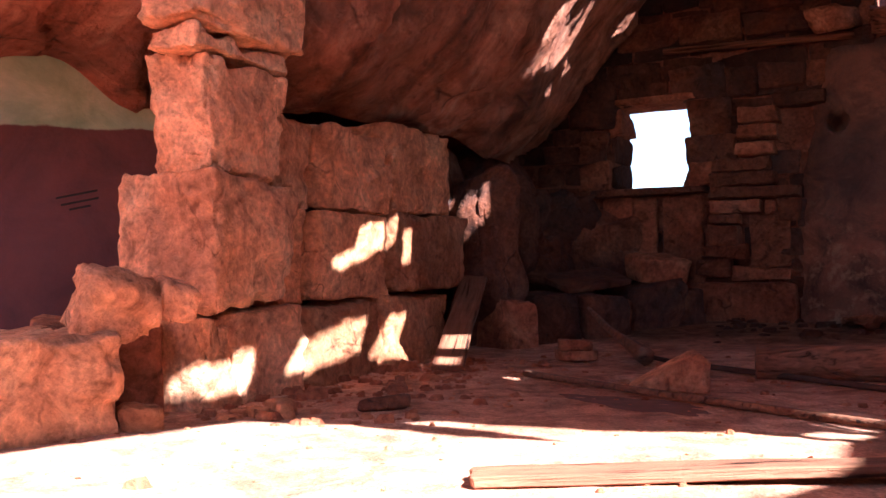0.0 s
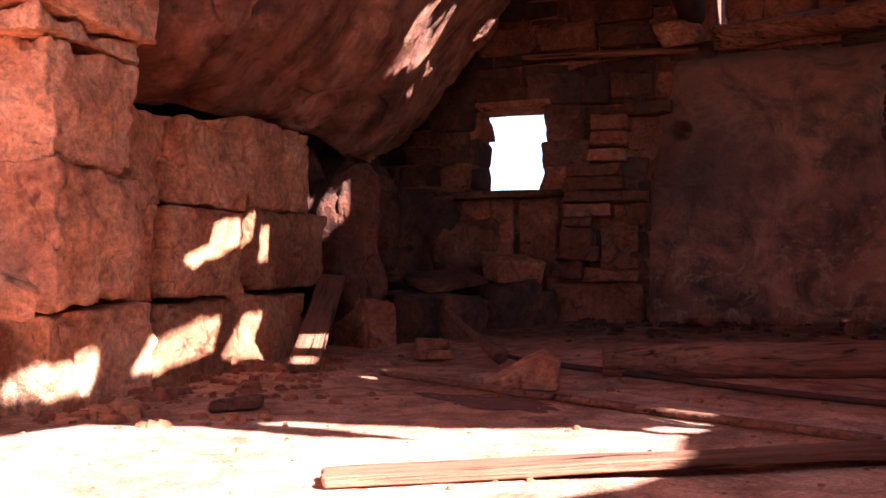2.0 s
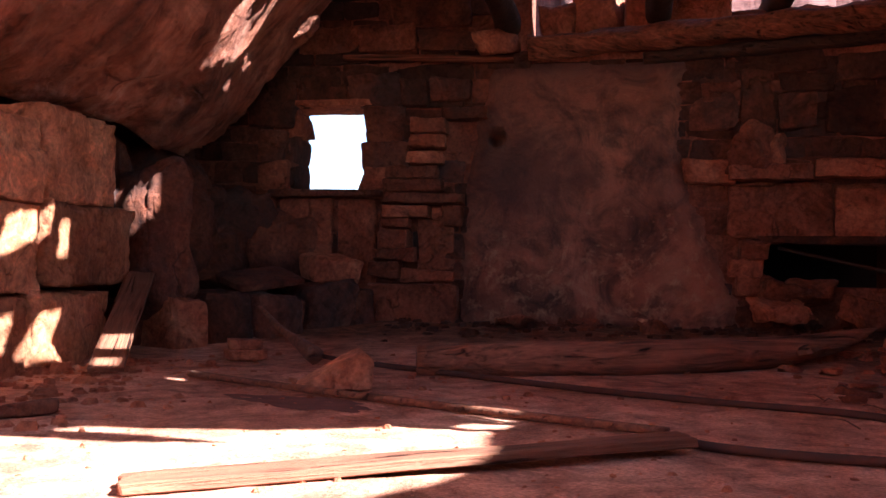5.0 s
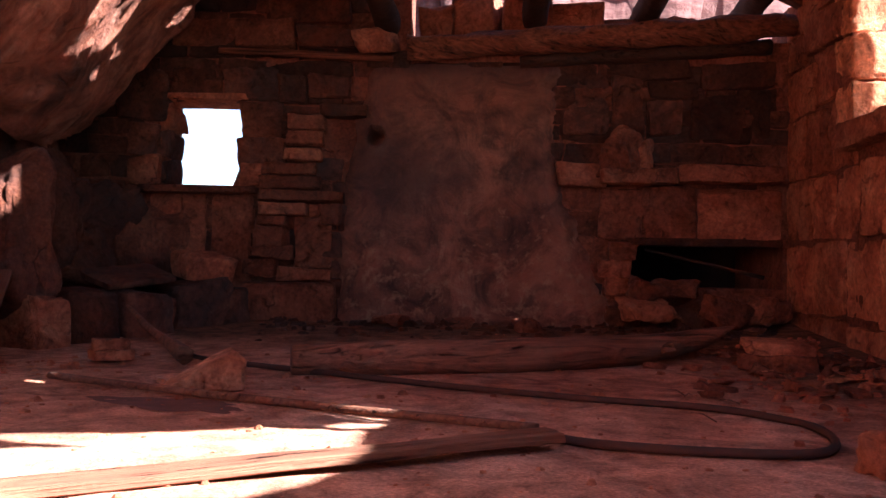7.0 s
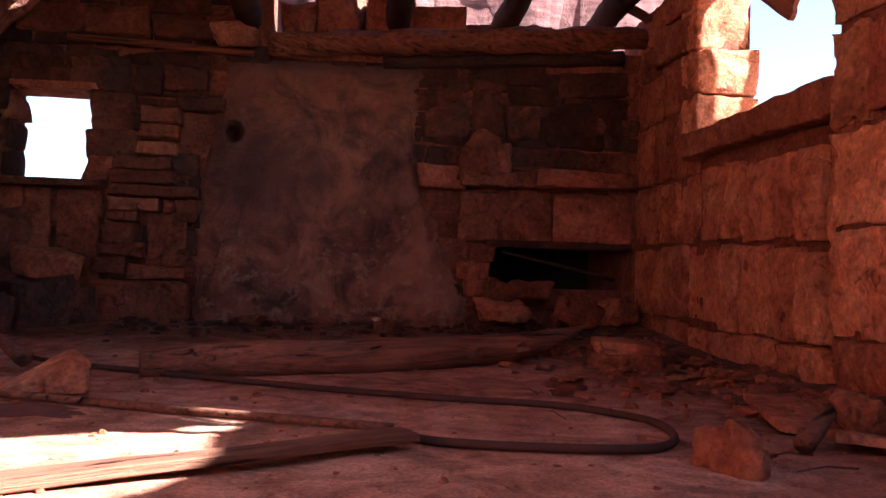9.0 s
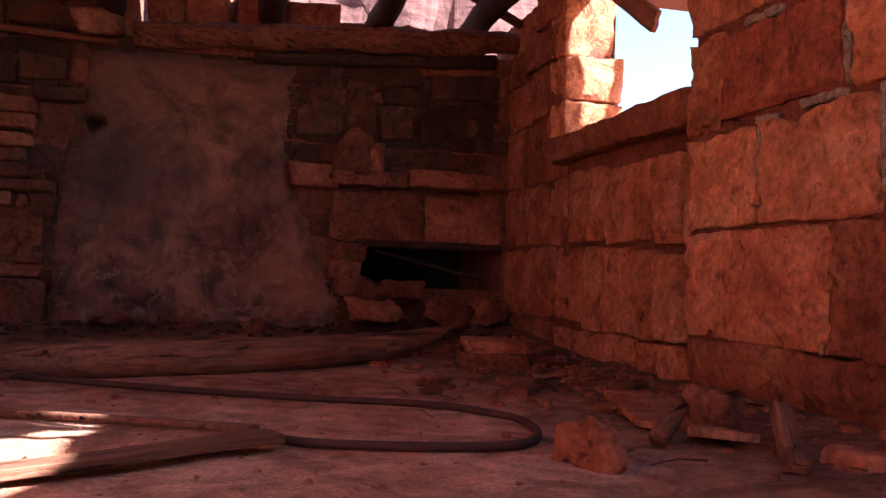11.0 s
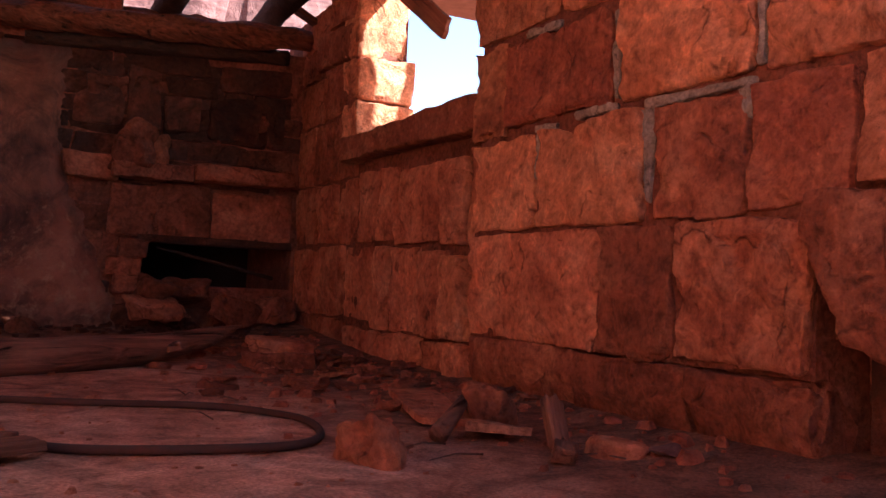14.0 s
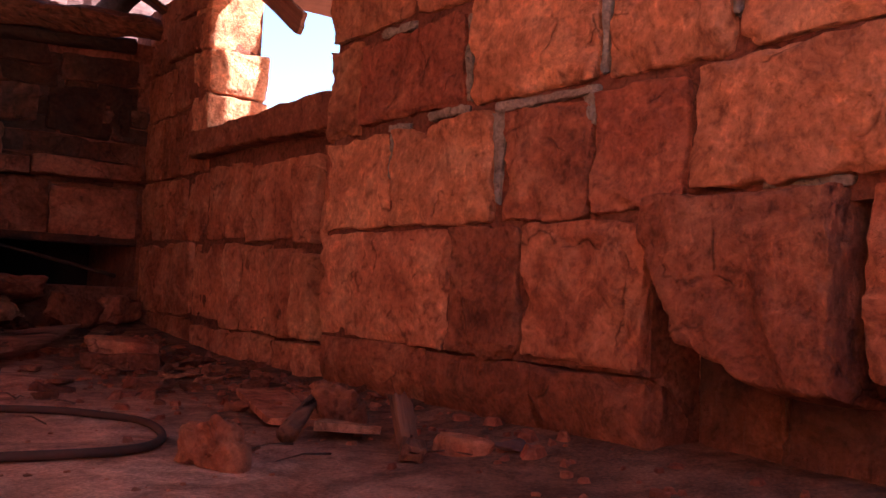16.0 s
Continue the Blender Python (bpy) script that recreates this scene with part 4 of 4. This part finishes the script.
part("limb", tube(smooth_path(((1.20, 5.50, 0.075), (1.15, 5.72, 0.14), (1.08, 6.0, 0.21), (1.0, 6.35, 0.34)), 6), [0.058, 0.056, 0.052, 0.05, 0.046, 0.044, 0.042, 0.04, 0.036, 0.033, 0.03, 0.028, 0.026, 0.024, 0.022, 0.02, 0.018, 0.015, 0.012], 12, 8, 0.35), BARK, branch)
part("side_twig", tube(((1.13, 5.8, 0.16), (1.24, 5.95, 0.10), (1.36, 6.15, 0.03)), [0.022, 0.018, 0.012], 8, 9, 0.2), BARK, branch)

# ---- stones on the floor ----
def wedge_mesh():
    bm = rough_box(0.36, 0.22, 0.19, 660, 12, 0.012, 0.02, 16, 5)
    for v in bm.verts:
        t = v.co.x / 0.36 + 0.5
        v.co.z = -0.095 + (v.co.z + 0.095) * (0.18 + 0.9 * min(1.0, t * 1.15)) * (1.0 if t < 0.85 else 1 - (t - 0.85) * 1.2)
    return bm


thing("wedge_stone", wedge_mesh(), SANDSTONE_ORANGE, "wedge-shaped broken sandstone lying on the floor", "stone", pose(1.08, 4.50, 0.095, 0, 0, -8))
for i, z in enumerate((0.035, 0.10)):
    thing("flat_stone", rough_box(0.25 - 0.03 * i, 0.2, 0.065, 662 + i, 8, 0.01, 0.06, 12), SANDSTONE_RED, "flat red stone in a small stack on the floor", "stone", pose(0.86, 6.06, z + 0.01, 0, 0, 8 - 12 * i), "stacked flat stones")
thing("broken_slab", rough_box(0.50, 0.38, 0.12, 664, 14, 0.014, 0.04, 24), SANDSTONE_BROWN, "thick broken slab at the end of the log", "slab", pose(4.78, 4.25, 0.065, 0, 0, -48))
thing("broken_slab", rough_box(0.44, 0.34, 0.09, 665, 14, 0.02, 0.08, 10), SANDSTONE_RED, "curved slab fragment stacked on another slab", "slab", pose(4.79, 4.26, 0.165, 5, 4, -38))
thing("loose_stone", rough_box(0.21, 0.18, 0.17, 666, 18, 0.035, 0.2, 6, 5), SANDSTONE_RED, "rough reddish rock on the floor near the hose", "stone", pose(2.54, 1.77, 0.06, 12, 8, 60))
thing("tilted_slab", rough_box(0.95, 0.25, 0.04, 667, 16, 0.006, 0.05, 40), SANDSTONE_RED, "thin sandstone slab lying among rubble by the wall", "slab", pose(3.72, 2.33, 0.040, 2, -1, 44))
corner_slab = rough_box(0.34, 0.28, 0.035, 668, 14, 0.006, 0.03, 40)
for v in corner_slab.verts:
    v.co.y = v.co.y * (0.55 - v.co.x / 0.34 * 0.85)
thing("tilted_slab", corner_slab, SANDSTONE_RED, "small three-cornered sandstone slab propped on rubble", "slab", pose(3.30, 1.75, 0.05, 4, 5, 42))
thing("wood_chunk", log_mesh((3.06, 1.84, 0.035), (3.26, 1.86, 0.15), 0.04, 0.028, 12, sides=9, wob=0.5, n=8), BARK, "short splintered chunk of wood among rubble", "wood")
thing("loose_stone", boulder_stone(0.20, 0.16, 0.15, 670, 6, 0.07), SANDSTONE_RED, "angular pale stone beside the wall", "stone", pose(3.52, 1.86, 0.07, 0, 0, 10))
stump = tagged(new("wood_stump"), "split weathered wood stump standing on the floor", "wood")
part("upper", plank_mesh(0.22, 0.075, 0.05, 671, 8, 0.05, 0.03), BARK, stump, at=along((3.19, 1.40, 0.01), (3.34, 1.52, 0.18), 20))
part("lower", plank_mesh(0.13, 0.09, 0.06, 672, 6, 0.03, 0.02), BARK, stump, at=along((2.97, 1.27, 0.0), (3.16, 1.37, 0.03), 10))
thing("loose_stone", boulder_stone(0.20, 0.14, 0.09, 673, 6, 0.09), SANDSTONE_RED, "angular flat stone on the floor by the wall", "stone", pose(3.26, 1.20, 0.04, 6, 4, -58))
thing("loose_stone", boulder_stone(0.12, 0.09, 0.055, 674, 6), CLIFF, "small pale rounded stone on the floor", "stone", pose(3.34, 1.03, 0.035))
thing("loose_stone", boulder_stone(0.22, 0.15, 0.07, 675, 6), SANDSTONE_DARK, "flat dark stone lying on the floor", "stone", pose(-0.29, 3.98, 0.025))
for i, (x, y, w, h) in enumerate(((-0.86, 3.86, 0.16, 0.04), (-0.74, 3.95, 0.14, 0.05), (-0.70, 3.82, 0.10, 0.06), (-0.80, 3.80, 0.09, 0.05), (-0.92, 3.78, 0.12, 0.03))):
    thing("loose_stone", boulder_stone(w, w * 0.8, h, 680 + i, 4), SANDSTONE, "small flat stone at the foot of the pillar", "stone", pose(x, y, h * 0.4, 0, 0, 50 * i), "stones at the foot of the pillar")
for i, (s, y, z, w, d, h) in enumerate(((1.22, 0.25, 0.50, 0.36, 0.25, 0.16), (0.97, 0.28, 0.48, 0.34, 0.25, 0.2), (1.26, 0.42, 0.30, 0.46, 0.3, 0.22), (0.58, 0.28, 0.32, 0.42, 0.3, 0.26), (0.2, 0.2, 0.32, 0.3, 0.25, 0.18),
                                        (1.53, 0.15, 1.71, 0.22, 0.24, 0.29), (1.31, 0.12, 1.69, 0.2, 0.22, 0.22), (3.45, 0.22, 0.16, 0.5, 0.25, 0.14), (2.9, 0.24, 0.14, 0.6, 0.25, 0.12), (2.3, 0.24, 0.15, 0.5, 0.25, 0.12))):
    thing("loose_stone", rough_box(w, d, h, 690 + i, 14, 0.04, 0.24, 7, 4), SANDSTONE_RED if i == 2 else SANDSTONE_BROWN, "rough stone " + ("on the mantel" if 5 <= i < 7 else "fallen at the foot of the back wall"), "stone",
          Matrix.Translation(in_back(s, y, z)) @ pose(0, 0, 0, 0, 4 * (i % 3 - 1), 150 + 10 * i))


def damp_patch(name, x, y, a, b, turn, seed):
    bm = bmesh.new()
    ring = []
    mid = bm.verts.new(on_floor(x, y, 0.004))
    for k in range(64):
        q = 2 * math.pi * k / 64
        r = 1 + 0.45 * noise.fractal(Vector((math.cos(q), math.sin(q), seed)), 0.8, 2, 4)
        p = Matrix.Rotation(radians(turn), 2) @ Vector((math.cos(q) * a * r, math.sin(q) * b * r))
        ring.append(bm.verts.new(on_floor(x + p.x, y + p.y, 0.004)))
    for k in range(64):
        bm.faces.new((mid, ring[k], ring[(k + 1) % 64]))
    return tagged(part(name, bm, DAMP), "dark damp stain on the packed earth", "stain", kind="structure")


damp_patch("damp_stain", 0.80, 4.12, 0.42, 0.16, -52, 3.0)

# ---- beams and rafters ----
beam = thing("roof_beam", log_mesh(in_back(-0.1, 0.12, 2.88), in_back(3.42, 0.12, 2.62), 0.11, 0.11, 21, sides=22, wob=0.55, n=60), BEAM_WOOD, "gnarled reddish log beam along the top of the wall", "beam")
thing("roof_beam", log_mesh(in_back(0.15, 0.02, 2.70), in_back(2.4, 0.02, 2.54), 0.07, 0.06, 22, sides=14, wob=0.2), CHAR_WOOD, "charred log under the main beam", "beam")
for i, (s, z, s2) in enumerate(((3.62, 2.86, 3.70), (2.28, 2.95, 2.30), (1.26, 3.02, 1.24), (0.30, 3.05, 0.18))):
    thing("rafter", log_mesh(in_back(s, -0.35, z), in_back(s + (s2 - s) * 0.2, 1.5, z + 0.14), 0.12, 0.11, 30 + i, sides=16, wob=0.2, n=14), CHAR_WOOD, "round dark rafter log stub jutting from the wall top", "rafter", group="rafters")
thing("brace", plank_mesh(1.7, 0.12, 0.05, 36), BEAM_WOOD, "diagonal timber brace in the roof corner", "timber", along(in_back(1.35, 0.3, 3.62), in_back(0.08, 0.25, 3.04)), smooth=False)
thing("hanging_board", plank_mesh(1.22, 0.17, 0.04, 37, 12), PLANK_WOOD, "sunlit board hanging down across the window opening", "board", along(in_right(1.40, 0.30, 3.15), in_right(2.42, 0.30, 2.50), 90), smooth=False)
for i, (s0, s1, z0, z1) in enumerate(((3.02, 3.34, 2.72, 3.06), (2.60, 3.0, 2.74, 3.22), (2.10, 2.58, 2.76, 3.18), (1.66, 2.08, 2.76, 3.12), (1.2, 1.64, 2.76, 3.0), (0.7, 1.18, 2.76, 2.97))):
    wall_stone(wall_back, 1, s0, s1, z0, z1, -0.05, 0.4, 450 + i, SANDSTONE_BROWN, cuts=8, amp=0.03, warp=0.08)
thing("loose_stone", rough_box(0.30, 0.28, 0.24, 451, 8, 0.02, 0.16, 8, 4), SANDSTONE_RED, "angular stone wedged beside the beam end", "stone", Matrix.Translation(in_back(3.71, 0.12, 2.68)) @ pose(0, 0, 0, 0, 15, 150))

# ---- outside ----
for i, (s, y, z, w, d, h) in enumerate(((1.3, -3.2, 2.6, 2.0, 2.0, 6.4), (-0.5, -3.9, 2.8, 2.6, 2.2, 7.2), (2.7, -2.6, 2.4, 1.7, 1.6, 5.4), (3.9, -4.0, 2.5, 2.0, 2.0, 6.0))):
    thing("cliff_rock", rough_box(w, d, h, 700 + i, 16, 0.22, 0.05, 8, 0.9), CLIFF, "pale banded cliff rock outside the roofless wall", "rock", Matrix.Translation(in_back(s, y, z)) @ pose(0, 0, 0, 0, 0, 150 + 9 * i), "cliff rocks outside")

# ---- unseen sides added to close the room and to block or bounce light ----
bm = bmesh.new()
box(bm, 7.9, 8.3, -0.6, 4.4, -0.2, 3.4)
wall_rear = part("wall_rear", bm, MORTAR_RED, at=BACK, smooth=False)
tagged(wall_rear, "unseen wall added behind the boulder to keep light out", "wall", kind="structure")
bm = bmesh.new()
box(bm, 10.6, 11.6, 3.0, 17.0, -0.2, 5.0)
wall_side = part("wall_cliff", bm, SANDSTONE, at=BACK, smooth=False)
tagged(wall_side, "unseen red rock face added to bounce sunlight into the room", "rock face", kind="structure")
bm = bmesh.new()
box(bm, -0.4, 2.2, 10.0, 10.5, -0.2, 3.38)
box(bm, 2.2, 6.6, 10.0, 10.5, -0.2, 1.7)
wall_front = part("wall_front", bm, SANDSTONE_RED, at=BACK, smooth=False)
tagged(wall_front, "unseen stone wall added to block low light from behind", "wall", kind="structure")
# ---- added roof deck, out of view: its gaps place the sun patches ----
from mathutils import geometry
GAP_MAIN = [(2.16, 7.89), (2.03, 7.51), (1.86, 6.93), (1.45, 6.79), (0.94, 6.79), (0.52, 6.73), (0.87, 6.66), (1.28, 6.64), (1.17, 6.56), (0.83, 6.55), (0.51, 6.49),
            (0.05, 6.27), (-0.14, 6.25), (-0.33, 6.30), (-0.36, 6.92), (-0.27, 7.15), (-0.1, 7.4), (0.12, 8.75), (0.8, 8.9), (2.8, 8.9), (2.9, 8.35)]
GAPS_LEFT = [
    [(2.43, 6.84), (2.48, 6.79), (2.36, 6.72), (2.43, 6.42), (2.41, 6.38), (2.23, 6.54), (2.21, 6.80)],
    [(2.30, 6.23), (2.49, 5.98), (2.66, 5.41), (2.68, 5.19), (2.49, 5.34), (2.34, 5.95)],
    [(2.45, 5.28), (2.69, 4.94), (2.78, 4.60), (2.58, 4.80), (2.44, 4.72)],
    [(2.92, 5.49), (2.98, 5.44), (3.09, 5.14), (3.20, 5.06), (3.28, 4.88), (3.34, 4.66), (3.17, 4.74), (2.92, 5.40)],
    [(3.40, 4.55), (3.38, 4.48), (3.24, 4.55), (3.22, 4.61)],
    [(3.32, 4.41), (3.35, 4.27), (3.10, 4.43), (3.08, 4.54)],
    [(2.40, 4.60), (2.22, 4.53), (2.08, 4.76), (2.25, 4.83)],
    [(2.16, 4.96), (2.02, 4.90), (1.96, 5.01), (2.09, 5.06)],
]
GAPS_BACK = [
    [(1.60, 5.06), (1.41, 5.15), (1.44, 5.19), (1.56, 5.12)],
    [(3.92, 2.93), (3.79, 2.93), (3.63, 3.0), (3.49, 3.08), (3.55, 3.11), (3.73, 3.06), (3.86, 3.0)],
    [(4.10, 2.92), (4.02, 2.88), (3.94, 2.97), (4.01, 3.00)],
    [(4.21, 2.57), (4.27, 2.68), (4.37, 2.55), (4.58, 1.92), (4.61, 1.70), (4.51, 1.79), (4.36, 2.08)],
    [(4.41, 1.88), (4.49, 1.77), (4.66, 1.34), (4.61, 1.39)],
    [(4.30, 2.03), (4.31, 2.09), (4.38, 1.92), (4.34, 1.89)],
    [(4.16, 2.36), (4.20, 2.28), (4.26, 1.96)],
    [(4.72, 0.85), (4.76, 0.76), (4.72, 0.68), (4.67, 0.74)],
    [(-1.70, 2.11), (-1.88, 2.11), (-0.95, 1.61), (-0.50, 1.61)],
    [(-0.04, 5.87), (-0.38, 6.04), (-0.40, 5.98), (-0.06, 5.89)],
    [(-0.15, 6.20), (-0.24, 6.08), (-0.40, 6.12), (-0.36, 6.24)],
]


def gapped_deck(z, thick):
    # outline set to keep sun off the window and the floor behind
    edge = [(-1.9, 0.02), (9.0, 0.02), (9.0, 5.6), (6.6, 7.2), (5.2, 8.45), (3.1, 8.5), (3.0, 8.95), (0.8, 8.95), (0.4, 10.2), (-1.9, 10.2)]
    rings = [edge, GAP_MAIN] + GAPS_LEFT + GAPS_BACK
    pts, lines = [], []
    for ring in rings:
        k = len(pts)
        pts += [Vector(p) for p in ring]
        lines += [(k + i, k + (i + 1) % len(ring)) for i in range(len(ring))]
    verts, _, faces, *_ = geometry.delaunay_2d_cdt(pts, lines, [], 1, 1e-5)

    def inside(p, ring):
        odd = False
        for (x0, y0), (x1, y1) in zip(ring, ring[1:] + ring[:1]):
            if (y0 > p.y) != (y1 > p.y) and p.x < x0 + (p.y - y0) * (x1 - x0) / (y1 - y0):
                odd = not odd
        return odd

    bm = bmesh.new()
    low = [bm.verts.new((v.x, v.y, z)) for v in verts]
    for f in faces:
        mid = sum((verts[i] for i in f), Vector((0, 0))) / len(f)
        if inside(mid, edge) and not any(inside(mid, r) for r in rings[1:]):
            bm.faces.new([low[i] for i in f])
    made = bmesh.ops.extrude_face_region(bm, geom=bm.faces[:])["geom"]
    bmesh.ops.translate(bm, vec=(0, 0, thick), verts=[g for g in made if isinstance(g, bmesh.types.BMVert)])
    return bm


roof = part("ceiling", gapped_deck(3.42, 0.02), UNSEEN_DECK, at=BACK, smooth=False)
tagged(roof, "unseen roof deck with gaps cut to shape the sun patches", "roof", kind="structure")

# ---- shards by the right wall ----
rnd = random.Random(91)
for i in range(90):
    s, d = rnd.uniform(1.2, 4.4), 0.12 + abs(rnd.gauss(0.0, 0.55))
    p = in_right(s, -d, 0)
    w = rnd.uniform(0.05, 0.17)
    thing("stone_shard", rough_box(w * 1.25, w * rnd.uniform(0.4, 0.8), rnd.uniform(0.012, 0.04), 750 + i, 7, 0.016, 0.45, 12, 9), SANDSTONE_RED if i % 5 == 0 else SANDSTONE_BROWN, "flat broken sandstone shard among rubble by the wall", "stone",
          Matrix.Translation(on_floor(p.x, p.y, 0.02)) @ pose(0, 0, 0, rnd.uniform(-8, 8), rnd.uniform(-8, 8), rnd.uniform(0, 360)), "shards by the wall")
for i in range(14):
    x, y = rnd.uniform(2.6, 4.0), rnd.uniform(0.9, 3.6)
    q, ln = rnd.uniform(0, 3.1), rnd.uniform(0.08, 0.25)
    a, b = on_floor(x, y, 0.006), on_floor(x + math.cos(q) * ln, y + math.sin(q) * ln, 0.008)
    thing("twig", tube((a, (a + b) / 2 + Vector((0.01, 0.01, 0.01)), b), [0.004, 0.0035, 0.002], 5, i, 0.2), BARK, "thin dry twig lying on the floor", "twig", group="twigs on the floor")

# ---- grit and chips ----
def chips(name, count, place, sizes, mat, seed, label):
    rnd = random.Random(seed)
    verts, faces = [], []
    for _ in range(count):
        x, y = place(rnd)
        r = rnd.uniform(*sizes) * (1 if rnd.random() > 0.12 else 1.9)
        q = rnd.uniform(0, 6.28)
        h = r * rnd.uniform(0.45, 1.0)
        z = floor_height(x, y) - h * 0.15
        k0 = len(verts)
        n = rnd.choice((4, 5, 6))
        for lev, sc in ((0, 1.0), (1, rnd.uniform(0.5, 0.85))):
            for k in range(n):
                a = q + 6.283 * k / n + rnd.uniform(-0.25, 0.25)
                e = rnd.uniform(0.7, 1.1) * sc
                verts.append((x + math.cos(a) * r * e * 1.3, y + math.sin(a) * r * e, z + h * lev * rnd.uniform(0.7, 1.2)))
        faces.append(tuple(range(k0 + n, k0 + 2 * n)))
        for k in range(n):
            faces.append((k0 + k, k0 + (k + 1) % n, k0 + n + (k + 1) % n, k0 + n + k))
    me = bpy.data.meshes.new(name)
    me.from_pydata(verts, [], faces)
    me.materials.append(mat)
    return tagged(new(name, me), label, "rubble", kind="stuff")


def near_right(rnd):
    s = rnd.uniform(0.8, 4.6) if rnd.random() < 0.8 else rnd.uniform(4.6, 7.0)
    d = abs(rnd.gauss(0, 0.6)) + 0.1
    p = in_right(s, -d, 0)
    return p.x, p.y


def near_left(rnd):
    p = LEFT @ Vector((rnd.uniform(-0.2, 2.6), -abs(rnd.gauss(0.1, 0.4)), 0))
    return p.x, p.y


def near_back(rnd):
    p = in_back(rnd.uniform(0.2, 4.6), abs(rnd.gauss(0.15, 0.4)), 0)
    return p.x, p.y


def anywhere(rnd):
    return rnd.uniform(-1.4, 4.0), rnd.uniform(1.6, 6.5)


chips("stone_chips", 420, near_right, (0.007, 0.034), SANDSTONE_MAROON, 1, "broken red stone chips along the wall foot")
chips("stone_chips", 260, near_left, (0.006, 0.035), SANDSTONE_RED, 2, "stone crumbs at the foot of the block wall")
chips("stone_chips", 260, near_back, (0.008, 0.05), SANDSTONE_DARK, 3, "dark stone crumbs below the back wall")
chips("grit", 700, anywhere, (0.003, 0.012), SANDSTONE_RED, 4, "fine grit scattered over the earth floor")
chips("grit", 70, anywhere, (0.010, 0.026), SANDSTONE_RED, 5, "small red pebbles scattered over the floor")
